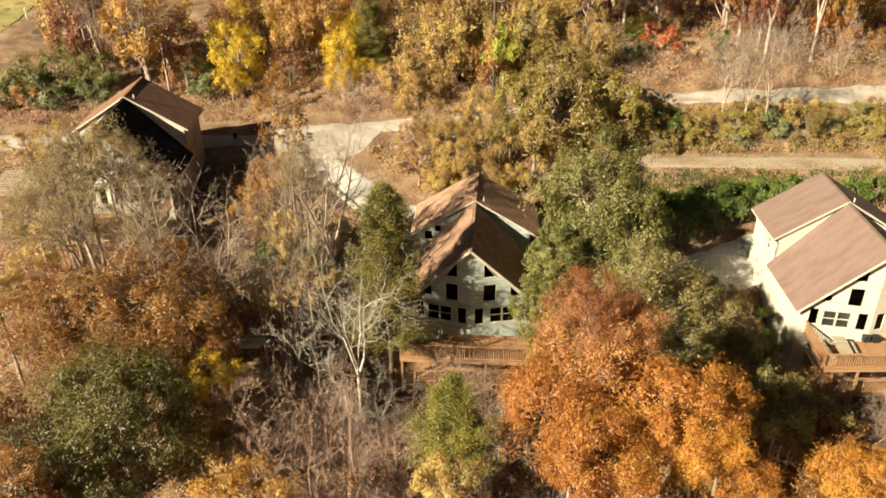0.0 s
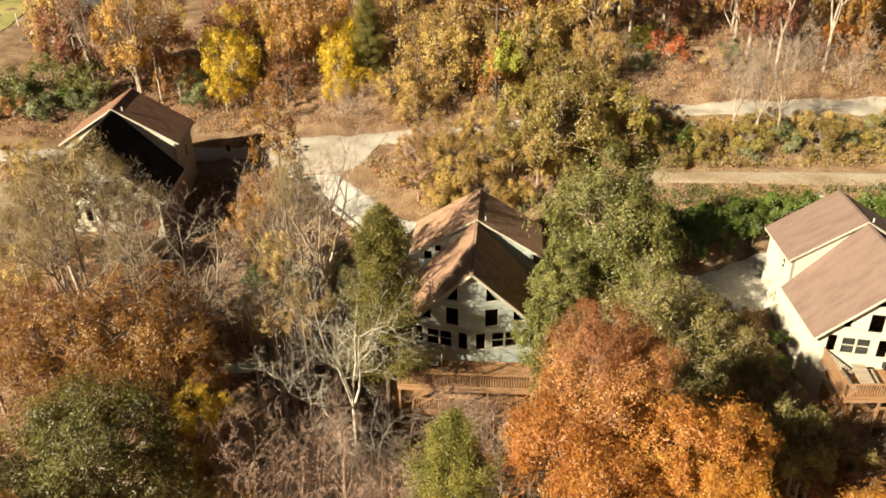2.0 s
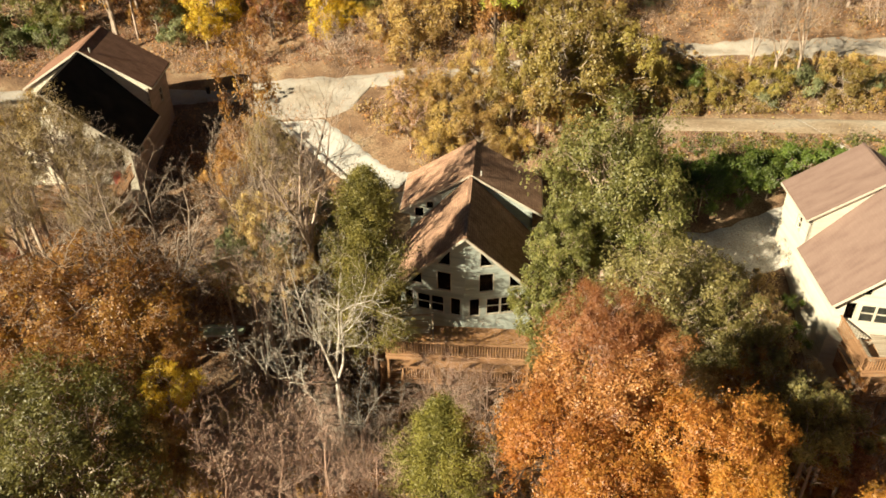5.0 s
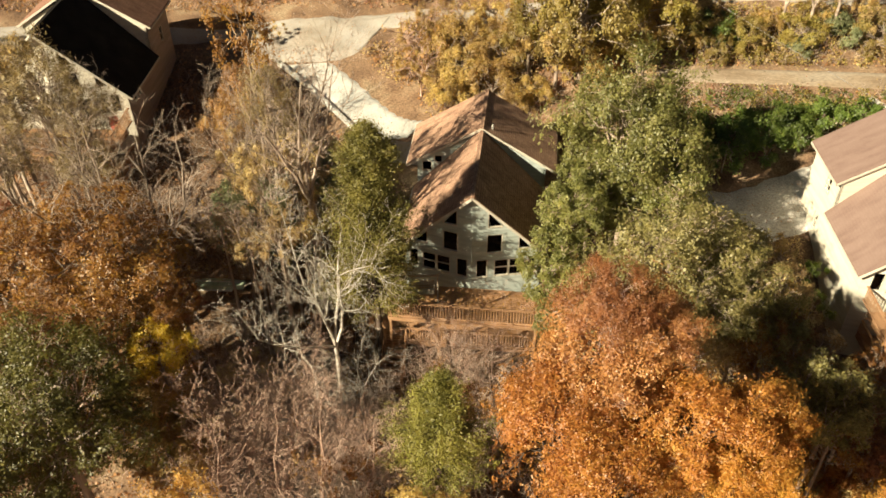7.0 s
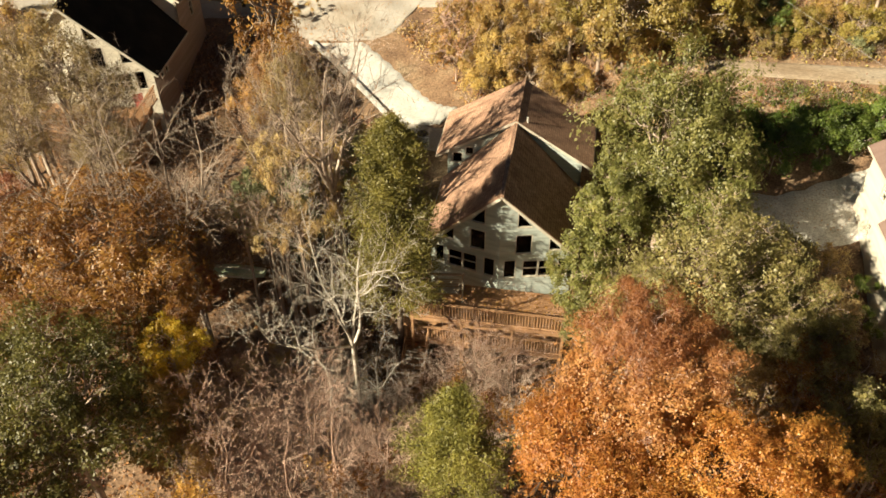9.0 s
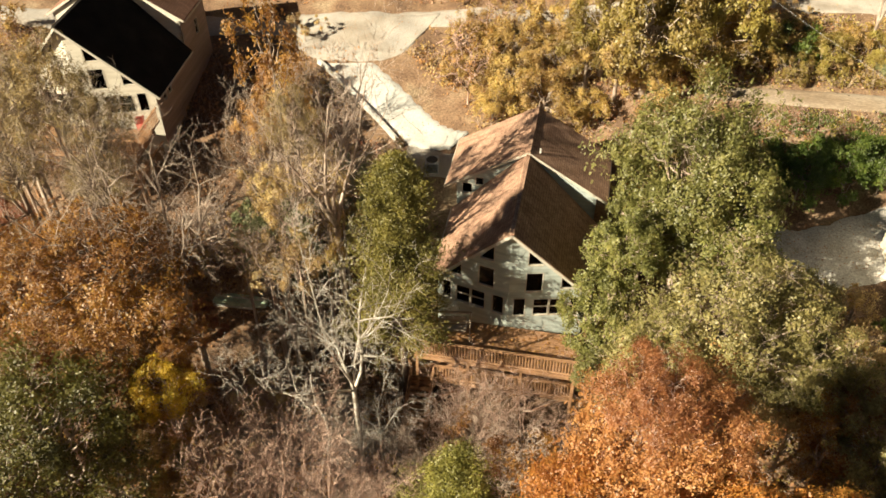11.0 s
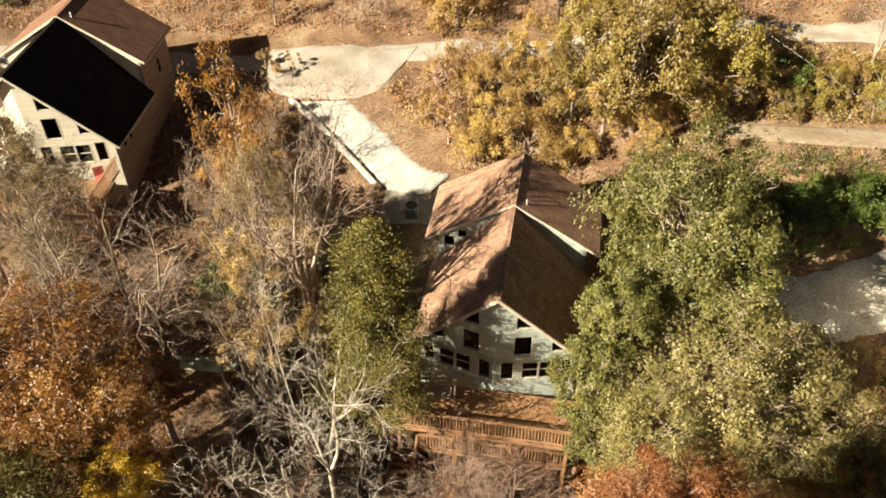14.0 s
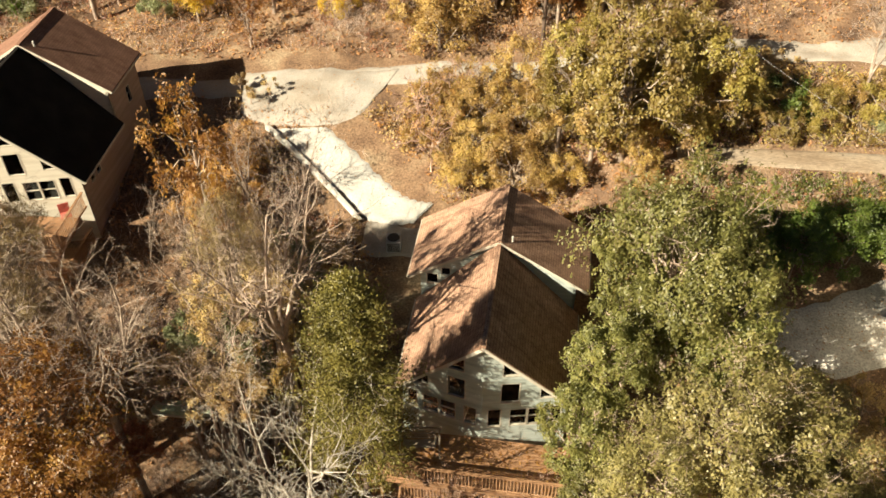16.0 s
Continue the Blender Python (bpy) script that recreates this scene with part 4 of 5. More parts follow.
grove("gold", (-13.6, 35.4, 0.6, 1.7), (-0.2, 26, 5.4, 2), (-0.2, 64.4, 5, 2.6), (2.6, 60.6, 4.2, 2.2), (10.5, 58.6, 4.2, 1.9), (3.2, 63.6, 5.6, 2.2), (-0.6, 60.8, 4, 1.6), (0.4, 62, 4.8, 2), (-1.5, 76, 10.5, 4.5), (-2.6, 72, 6.6, 2.8), (42.5, 84, 10.6, 2.8), (-30.5, 90, 9.4, 3.7), (-12, 32.2, 0.6, 1.8), (7.1, 62.4, 6.8, 2.4), (13.6, 64.6, 7.4, 2.4), (-2.2, 74.4, 8, 2.8, 1.2), (0.4, 65, 6.2, 2.2), (2.8, 66.4, 7.2, 2.2, 1.2))
grove("gold", (0.6, 75.6, 9, 2.8, 1.3), (-14.2, 34, 2.2, 1.9), (-2.3, 76, 8.6, 2.8, 1.3), (-3, 73.8, 6.4, 2), (-18.2, 84, 10.6, 2.8, 1.2), (-5, 74.8, 7.4, 1.9, 1.2))
grove("redbrown", (-19, 25.5, 3, 2.4), (-15.1, 78, 7.4, 2.4, 1.1), (-28, 82, 10.4, 3.2, 1.2))
grove("yellow", (-13.0, 35.6, 4.0, 1.7), (-20.1, 84, 9.5, 4.3), (-20.7, 80, 7, 2.6), (-10.1, 82, 9.3, 3.4), (-9.6, 80, 8.2, 2.2, 1.3), (-8, 77.2, 7, 1.9), (-19.7, 77.4, 9.6, 2.5, 1.2), (-20.3, 75.8, 7.2, 1.9), (-10, 78, 9.2, 2.2, 1.5), (-9.8, 75.4, 7, 1.7, 1.1))
grove("greatrust", (-16.8, 39.9, 6.1, 4.7, 0.8), (-22.6, 40.4, 5.0, 4.0, 0.8), (-25.6, 32.6, 3.2, 4.0, 0.9), (-16.2, 37.6, 4.2, 3.0, 0.9), (-13.9, 37.4, 3.6, 2.4, 1.0), (-19.4, 36.6, 3.4, 2.8, 0.9))
grove("greatgreen", (-16.8, 32.2, 4.0, 4.4, 0.95), (-20.6, 29.4, 2.6, 3.2, 0.9))
grove("redbrown", (-24.6, 42.6, 3.4, 2.6), (-14.6, 42.4, 0.6, 1.8), (-20.4, 44.4, 2.6, 2.4), (-25.6, 46.0, 3.2, 2.2))
grove("gold", (-27.6, 47.6, 4.0, 2.2), (-29.0, 44.4, 3.0, 2.4), (-28.2, 50.6, 4.2, 1.9))
grove("olive", (-13.6, 33.6, 0.4, 1.9))
grove("brush_rust", (-12.2, 33.2, -1, 2))
grove("great", (10.4, 49.8, 6.4, 4.7, 1.28))
grove("sparse_tan", (-10.8, 44.5, 5.2, 1.7, 1.3), (-8.8, 43.2, 4.6, 1.6, 1.2), (-12.2, 44.6, 4.2, 1.7), (-9.6, 48.6, 5.4, 1.7, 1.2), (-7.6, 47.6, 5.6, 1.6, 1.2), (-9.5, 51.5, 3.0, 1.9), (-8.6, 51.6, 3.4, 1.6, 1.2), (-10.2, 48.8, 4.4, 1.6, 1.3))
grove("sparse_rust", (16.4, 26.4, 4.4, 1.9), (19.0, 28.6, 3.8, 1.8), (17.0, 36.4, 0.4, 2.0), (19.6, 37.4, 0.4, 1.9), (21.6, 39.0, 0.2, 1.7), (18.4, 34.6, -0.4, 2.0))
grove("redbrown", (15.4, 35.0, -0.6, 1.9), (20.6, 35.4, -1.0, 1.8))
grove("brush_gold", (18.6, 44.6, 0.2, 1.5), (19.2, 48.4, 0.4, 1.1))
grove("sparse_tan", (18.8, 43.8, 1.0, 1.6), (18.4, 41.8, 1.0, 1.8), (19.2, 40.0, 0.4, 1.7))
grove("sparse_tan")
grove("vine", (18.0, 34.8, 1.4, 2.4), (19.7, 36.0, 1.0, 2.4), (17.2, 36.8, 1.4, 2.2))
grove("sparse_rust", (15.6, 37.6, 1.6, 2.0), (17.2, 40.2, 1.2, 1.8), (16.2, 38.6, 1.0, 1.8))
grove("fresh", (20.8, 44.6, -0.6, 1.1), (21.2, 46.8, 0.0, 1.0))
grove("tan", (-14.2, 66.3, 5.0, 0.8), (-13.2, 67.2, 5.2, 0.7), (-15.2, 67.6, 5.2, 0.8))
grove("greattan", (-21.6, 44.8, 12.6, 2.3, 1.1), (-24.2, 46.2, 10.6, 2.4, 1.1), (-19.7, 44.8, 12.6, 2.5, 1.2), (-18.0, 45.0, 11.0, 2.1, 1.1), (-22.6, 44.2, 9.2, 2.4, 1.0), (-18.2, 44.0, 8.6, 1.8, 1.0), (-27.4, 48.0, 7.6, 2.2, 1.0), (17.5, 38.0, -1.4, 3.0, 0.8))
grove("sparse_gold", (-23.0, 45.2, 13.6, 1.5, 1.2), (-20.4, 45.4, 13.8, 1.3, 1.2), (-26.2, 46.6, 6.4, 2.0))
grove("greattan", (-8.6, 45.0, 11.8, 1.6, 1.6))
grove("sparse_rust", (-9.4, 45.6, 15.4, 1.8, 1.7), (-9.9, 47.2, 10.4, 1.4, 1.6))
grove("sparse_gold", (-10.4, 45.4, 7.0, 1.4, 1.4), (-7.8, 44.6, 4.4, 1.5, 1.5))
grove("greenlow", (-11.4, 45.4, 5.8, 1.6), (-9.2, 45.0, 6.2, 1.4, 1.3), (-11.8, 47.0, 2.6, 2.1, 1.3), (-10.0, 46.6, 2.0, 1.8, 1.2))
grove("greatvine", (15.2, 42.8, 1.0, 3.3, 1.0), (12.0, 43.6, 2.9, 4.5, 1.0), (8.4, 41.0, 2.4, 3.3, 1.05))
grove("greenbig", (5.7, 43.3, 2.8, 2.2, 1.2), (6.2, 41.6, 0.8, 1.8), (6.6, 45.6, 5.2, 2.0, 1.2), (8.0, 47.4, 5.0, 2.4, 1.2), (12.6, 47.0, 4.6, 2.4, 1.0), (-36.8, 78, 7.6, 2.8), (-39.9, 76.4, 7, 2.6), (-33.6, 78.6, 7.4, 2.5))
grove("vine", (16.2, 43.4, 1.2, 2), (17.6, 41.4, 0.4, 2.1), (19.2, 38.6, -1.4, 2.2), (15.4, 44.6, 3, 2.1), (16.4, 45.8, 2.6, 1.9), (17.6, 40.8, 1.0, 2))
grove("sparse_tan", (12.6, 38.6, 1.2, 2.0), (14.8, 39.5, -0.2, 1.9), (-10.8, 45.6, 7.8, 1.5, 1.4), (-9.0, 44.4, 7.6, 1.4, 1.5), (-7.9, 46.2, 8.2, 1.4, 1.5), (-8.4, 42.2, 5.4, 1.4, 1.3), (-10.2, 42.8, 4.6, 1.4))
grove("sparse_tan", (16, 36.8, 0, 2.2), (19.4, 47.4, 0.6, 1.8), (18, 44, 1.6, 2))
grove("sparse_rust", (22, 35.5, -1.5, 2.4), (-14.7, 76, 7.8, 2.4, 1.2), (-25, 77.6, 7.6, 2.2, 1.2), (-15.6, 72.4, 7.4, 1.8, 1.4), (-4, 33, -1.5, 2.4), (3, 37.8, -1.6, 2), (0.4, 38.6, -1.8, 2))
grove("olive", (8.8, 62.4, 8.6, 3.9, 1.2), (13, 63.8, 8.2, 3.1, 1.2), (5.2, 63.5, 6.4, 2.3), (20.2, 65.3, 5.6, 2), (24.4, 65.5, 5.9, 2.2), (30.1, 65.5, 6, 2.2), (35.4, 65.5, 6, 2.2), (6.2, 64.6, 8.8, 2.6, 1.2), (12.1, 65.2, 9.2, 2.8, 1.2), (9.4, 66.2, 10.4, 2.9, 1.2), (-20.4, 36, 2.4, 2.2))
grove("lime", (7.3, 79.6, 10.6, 2.8), (5.2, 73.6, 10.6, 2.2, 1.3), (18.9, 82, 9.8, 1.8))
grove("greenlow", (-11.4, 49, 3, 1.9, 1.3), (-23.9, 78, 7, 2.2), (32.1, 65.8, 6, 1.7), (28, 65.4, 5.8, 1.6), (-23.3, 75.5, 6.4, 1.6), (-10.9, 48.4, 4.4, 1.8, 1.2))
grove("tan", (17.2, 38.8, 0, 1.9))
grove("hedge", (18.6, 65.8, 6, 2), (18.2, 57.2, 3.2, 1.9), (20.8, 57.4, 3.4, 1.9), (22.4, 58, 3.5, 1.7), (24.4, 57.6, 3.6, 1.8), (27.2, 58, 3.8, 1.6), (15, 57, 3.2, 1.8), (33.5, 58.2, 3.8, 1.6), (15.4, 55.4, 2.6, 1.8), (17.8, 55.8, 2.8, 1.8), (20.4, 56, 3, 1.7), (22.6, 56.6, 3.2, 1.5))
for x, y, zc, r in [(0.1, 32.0, 3.2, 2.8)]:
    plant("cedar", x, y, zc, r)
plant("cedar", -3.7, 42.6, 6.2, 3.2, 0.98)
plant("cedar", -7.3, 79.0, 10.2, 2.4, 1.0)
grove("tan", (-23.5, 52.4, 4.2, 1.8), (-27.8, 53, 4.8, 1.9), (-29.5, 54.5, 5.6, 1.8), (24.6, 76.4, 8.8, 1.7), (27.4, 75.8, 8.8, 1.6), (16.9, 46, 0.6, 2.2), (15.2, 42, -1.4, 2.5), (17.8, 41.5, -1.8, 2), (18.6, 45.5, -0.8, 1.8))
grove("brush_gold", (-26, 52.8, 3.6, 1.6))
grove("greenlow", (-9.8, 47.5, 0.4, 1.8), (-41.2, 75.5, 6.2, 2.4), (-37.2, 75, 6.2, 2.4), (-33.6, 75.6, 6, 2.1), (18, 77.4, 9, 1.6), (25.8, 77.4, 9.6, 1.7))
grove("hedge", (-39.2, 76.6, 6.4, 2.2), (-34.8, 77, 6.2, 1.9), (19.5, 58, 2.8, 1.8), (23, 58, 3, 1.8), (25.8, 58.4, 3.2, 1.6), (31.1, 58, 3.6, 1.6), (16.5, 57.5, 2.4, 1.9), (28.6, 58.4, 3.2, 1.4))
grove("red", (20.6, 78.4, 9.6, 2.3))
for x, y, s, tall in [(-5.3, 38.3, 1.0, 1.0), (-6.6, 37.4, 0.6, 0.75), (-4.4, 38.8, 0.55, 0.85), (24.2, 39.6, 0.35, 0.7), (27.4, 39.0, 0.35, 0.65)]:
    plant_bare("white", x, y, s, tall)
for x, y, s, tall in [(-10.6, 49.6, 0.8, 0.9)]:
    plant_bare("haze", x, y, s, tall)
for x, y, s, tall in [(-14.8, 42.8, 0.95, 0.95), (-17.6, 43.4, 0.95, 1.0), (-22.4, 45.4, 0.9, 0.95)]:
    plant_bare("fan", x, y, s, tall)
for x, y, s, tall in [(-7.3, 45.4, 1.0, 1.0), (-8.8, 54.0, 0.5, 0.8), (-9.8, 43.6, 0.7, 0.95), (-8.4, 47.4, 0.7, 0.95), (-27.0, 78.0, 0.6, 0.9)]:
    plant_bare("palebrush", x, y, s, tall)
for x, y, s, tall in [(-9.4, 46.0, 1.0, 1.3), (-12.5, 58.0, 0.6, 0.9), (28.0, 79.0, 1.3, 0.8), (32.0, 80.0, 1.3, 0.85), (25.0, 66.0, 0.9, 0.8), (26.8, 66.2, 0.85, 0.85), (23.2, 66.4, 0.8, 0.8), (29.5, 75.6, 1.2, 0.85), (34.0, 76.0, 1.2, 0.85), (23.6, 37.5, 0.8, 0.6), (26.0, 38.0, 0.8, 0.6), (-28.0, 76.0, 1.1, 0.9), (-33, 78.0, 1.1, 0.9), (16.0, 86.0, 1.0, 1.1), (19.0, 88.0, 1.0, 1.2)]:
    plant_bare("greytree", x, y, s, tall)
def clear(x, y):
    """Whether a spot is free of houses, roads and the deck."""
    for cx, cy, hw in ((1.9, 50, 6.2), (-24.6, 59.5, 6.0), (26.6, 48.5, 6.0)):
        if abs(x - cx) < hw and -9.5 < y - cy < 7.5:
            return False
    if -40 < x < -3 and 66.2 < y < 71.2 or x >= -3 and 69.0 < y < 73.2 or 60.9 < y < 63.3 and x > 11:
        return False
    if -14.5 < x < 0 and 56 < y < 72 and -2.2 < (x + 7.8) * 0.70 + (y - 61.8) * 0.71 < 3.4:
        return False
    if -16.5 < x < -9.0 and 41.5 < y < 47.5 or -20.5 < x < -14.8 and 52 < y < 66:
        return False
    return not (14 < x < 25 and 50 < y < 57)


rng = np.random.default_rng(3)
for k in range(16):
    x, y = -22.5 + 12.5 * rng.uniform(), 45.5 + 6.5 * rng.uniform()
    if clear(x, y):
        plant_bare("greyshrub", x, y, rng.uniform(0.7, 1.2), rng.uniform(0.8, 1.1))
for k in range(13):
    plant_bare("greyshrub", -16.0 + 8.0 * rng.uniform(), 38.5 + 6.0 * rng.uniform(), rng.uniform(0.4, 0.75), rng.uniform(0.7, 1.0))
for k in range(22):
    plant_bare("greyshrub", -11.5 + 10.0 * rng.uniform(), 28 + 9.0 * rng.uniform(), rng.uniform(0.8, 1.6), rng.uniform(0.8, 1.2))


WOODS = {
    # stretches of wood: x from, to, y from, to, number, radius from, to, crown height over the ground, upright stretch, kinds
    "far": (-42, 48, 77, 100, 62, 2.4, 3.8, 1.25, 1.5, ["gold", "rust", "gold", "gold", "olive", "rust", "sparse_rust", "redbrown"]),
    "lane": (-1, 14, 73.5, 78, 16, 1.8, 3.0, 1.05, 1.5, ["gold", "rust", "gold", "rust", "olive", "brush_gold", "gold"]),
    "slope": (13, 30, 33, 41, 18, 1.1, 1.9, 0.8, 1.0, ["tan", "brush_rust", "brush_rust", "rust"]),
    "bank": (-5, 15, 60.0, 67.5, 46, 1.0, 1.8, 0.8, 1.1, ["gold", "brush_gold", "brush_gold", "tan", "sparse_gold"]),
    "verge": (14, 44, 63.7, 68.6, 44, 0.9, 1.7, 0.75, 1.0, ["olive", "brush_gold", "greenlow", "tan", "tan", "brush_gold"]),
    "sunny": (15, 20, 35, 42, 12, 1.0, 1.6, 1.3, 1.0, ["tan", "vine", "tan", "brush_rust"]),
    "behind": (6, 14, 55, 58.5, 5, 1.2, 1.8, 0.8, 1.0, ["brush_rust", "brush_gold", "tan"]),
    "strip": (-15.6, -13.0, 56, 63, 6, 1.2, 1.9, 0.9, 1.2, ["brush_rust", "brush_gold", "rust"]),
    "patch": (-16, -6, 36, 47, 26, 0.9, 1.6, 0.8, 1.1, ["brush_rust", "tan", "tan", "sparse_tan"]),
    "yard": (-12, -6, 48, 57, 24, 0.9, 1.6, 1.1, 1.3, ["tan", "sparse_tan", "tan", "greenlow", "tan"]),
    "west": (-34, -23, 25, 36, 14, 1.6, 2.8, 1.1, 1.1, ["rust", "redbrown", "rust", "gold", "green", "brush_rust"]),
    "south": (-9, 4, 24, 33, 12, 1.2, 2.2, 0.9, 1.0, ["brush_rust", "tan", "rust", "gold"]),
    "east": (12, 30, 25, 36, 16, 1.4, 2.4, 1.0, 1.0, ["amber", "brush_rust", "tan", "rust"]),
    "side": (12, 21, 36, 48, 14, 1.2, 1.9, 0.8, 1.0, ["tan", "vine", "brush_gold", "tan"]),
}
for x0, x1, y0, y1, number, r0, r1, lift, tall, kinds in WOODS.values():
    done = 0
    while done < number:
        x, y, r = rng.uniform(x0, x1), rng.uniform(y0, y1), rng.uniform(r0, r1)
        done += 1
        if (x < -34 and y > 84) or not clear(x, y):
            continue
        plant(kinds[rng.integers(0, len(kinds))], x, y, gz(x, y) + r * lift * tall, r, tall)
for x, y, sc in [(-9.5, 31.5, 1.05), (-6.4, 32.2, 1.0), (-11.2, 34.4, 0.95), (-3.4, 31.5, 0.95), (-7.6, 35.6, 0.85), (-9.0, 27.5, 1.05), (-5.0, 28.4, 1.0), (-3.2, 35.4, 0.7), (-10.4, 37.4, 0.7)]:
    plant_bare("browntree", x, y, sc, 1.15)
for x, y, sc in [(24.2, 37.0, 0.7), (27.5, 37.5, 0.7), (20.5, 37.0, 0.6), (1.0, 40.2, 0.74), (2.8, 39.6, 0.64), (-1.0, 39.2, 0.5), (4.8, 38.8, 0.5), (0.0, 41.0, 0.55)]:
    plant_bare("browntree", x, y, sc, 0.95)
for k in range(6):
    plant_bare("greyshrub", rng.uniform(24, 36), rng.uniform(72.6, 78), rng.uniform(0.7, 1.3), rng.uniform(0.9, 1.3))
for k in range(22):
    plant_bare("greyshrub", -9.5 + 13.0 * rng.uniform(), 27 + 13.0 * rng.uniform(), rng.uniform(1.0, 1.6), rng.uniform(0.8, 1.1))
for k in range(8):
    plant_bare("greyshrub", -31 + 16.0 * rng.uniform(), 46 + 6.5 * rng.uniform(), rng.uniform(0.9, 1.4), rng.uniform(0.9, 1.2))

for x0, x1, y0, y1, number in ((-12.5, -1.0, 27, 37.5, 20), (0.5, 6.5, 36.5, 39.5, 5), (14.5, 23.5, 33, 40, 8), (-14.5, -9.0, 48.5, 53, 5), (-25, -18.5, 38, 44, 6), (-4.5, -0.5, 62, 67, 5)):
    for k in range(number):
        x, y, r = rng.uniform(x0, x1), rng.uniform(y0, y1), rng.uniform(1.5, 2.3)
        plant("thicket", x, y, gz(x, y) + r * 1.05 + rng.uniform(0, 2.5 if y < 37.5 and x < 0 else 0.1), r, 1.1)
spots = 0
while spots < 60:
    x, y = rng.uniform(-42, 42), rng.uniform(26, 100)
    if not clear(x, y):
        continue
    kind = ["tan", "brush_rust", "brush_gold", "brush_rust"][rng.integers(0, 4)] if rng.uniform() < 0.75 else "greyshrub"
    spots += 1
    if kind == "greyshrub":
        plant_bare(kind, x, y, rng.uniform(0.5, 1.1), rng.uniform(0.7, 1.1))
    else:
        r = rng.uniform(0.8, 2.0)
        plant(kind, x, y, gz(x, y) + r * 0.75, r)

# low undergrowth in hummocks over the slope, its hue drifting from place to place
heaps = {key: ([], []) for key in ("rust", "tan", "redbrown", "olive", "fresh", "gold")}


def hummock(key, x, y, size, thick=1.0):
    c = np.array([x, y, gz(x, y)])
    n = int((26 * size + 8) * thick)
    heaps[key][0].append(c + np.array([0, 0, size * 0.45]) + rng.normal(size=(n, 3)) * size * np.array([0.5, 0.5, 0.33]))
    for k in range(7):
        tip = c + rng.normal(size=3) * size * np.array([0.6, 0.6, 0.3]) + np.array([0, 0, size * 0.9])
        mid = c * 0.5 + tip * 0.5 + rng.normal(size=3) * 0.1
        heaps[key][1].extend([(*(c - (0, 0, 0.1)), *mid, 0.014, 0.010), (*mid, *tip, 0.010, 0.004)])


for x, y in zip(rng.uniform(-44, 44, 5200), rng.uniform(23, 98, 5200)):
    if clear(x, y):
        drift = math.sin(x * 0.21 + 1.7 * math.sin(y * 0.13)) + math.sin(y * 0.17 + x * 0.06) + rng.normal() * 0.7
        hummock("redbrown" if drift < -0.9 else ("rust" if drift < 0.5 else ("tan" if drift < 1.5 else "olive")), x, y, rng.uniform(0.35, 1.0))
for x0, x1, y0, y1, number, keys, low, high, thick in ((14, 44, 63.3, 69.2, 420, ("olive", "tan", "gold", "olive"), 0.4, 0.9, 2.0), (14, 44, 58.0, 61.0, 420, ("fresh", "fresh", "fresh", "olive"), 0.25, 0.55, 2.5),
                                                (-7, 6, 57.6, 68.0, 300, ("tan", "gold", "tan", "rust"), 0.3, 0.8, 1.6), (-30, -17, 44, 53.5, 240, ("olive", "rust", "gold", "redbrown"), 0.5, 1.1, 1.8), (-16, -10.5, 55, 66.5, 120, ("tan", "rust", "gold"), 0.4, 0.9, 1.6)):
    for k in range(number):
        x, y = rng.uniform(x0, x1), rng.uniform(y0, y1)
        if clear(x, y):
            hummock(keys[k % len(keys)], x, y, rng.uniform(low, high), thick)
HUES = {"redbrown": "red-brown", "rust": "rust", "tan": "tan", "olive": "olive", "fresh": "fresh green", "gold": "golden"}
for key, (spots, stems) in heaps.items():
    v, q = leaf_quads(rng, np.concatenate(spots), 0.085, 0.9, 0.55)
    tagged(new("undergrowth", quick_mesh("undergrowth_" + key, v, q, M["leaf_" + key])), "low undergrowth with %s leaves over the slope" % HUES[key], "undergrowth", "", "stuff")
    tagged(new("undergrowth_stems", tubes("undergrowth_stems_" + key, stems, M["rosy_bark" if key in ("redbrown", "rust") else "tan_bark"], 3)), "thin dry stems of the low undergrowth", "undergrowth", "", "stuff")

# fallen leaves and dry stems over the whole slope
n = 110000
lx, ly = rng.uniform(-45, 45, n), rng.uniform(4, 100, n)
lz = ground(lx, ly) + rng.uniform(0.03, 0.12, n)
free = np.array([clear(x, y) or (-20.5 < x < -9 and 40.5 < y < 66) or 71.9 < y < 74 for x, y in zip(lx, ly)])
v, q = leaf_quads(rng, np.stack([lx, ly, lz], 1)[free], 0.11, 2.5, 0.6)
tagged(new("fallen_leaves", quick_mesh("fallen_leaves", v, q, M["leaf_litter"])), "scattered dry brown and orange fallen leaves", "leaves", "", "stuff")
n = 42000
lx, ly = rng.uniform(-45, 45, n), rng.uniform(22, 100, n)
keep = np.array([clear(x, y) or (-20.5 < x < -9 and 40.5 < y < 66) or 71.9 < y < 74 for x, y in zip(lx, ly)]) & (np.sin(lx * 0.5 + 2 * np.sin(ly * 0.3)) > -0.3)
a = np.stack([lx, ly, ground(lx, ly) - 0.05], 1)[keep]
b = a + unit(rng, len(a), 1.2) * rng.uniform(0.5, 1.4, len(a))[:, None]
c = b + unit(rng, len(a), 0.6) * 0.4
r = np.full((len(a), 1), 0.012)
tagged(new("dry_stems", tubes("dry_stems", np.concatenate([np.hstack([a, b, r, r * 0.7]), np.hstack([b, c, r * 0.7, r * 0.3])]), M["tan_bark"], 3)), "dry tan stems and dead undergrowth", "undergrowth", "", "stuff")


# ---- small things ----
def local(m, u, v, z, turn=0.0):
    return m @ pose(u, v, z, 0, 0, turn)


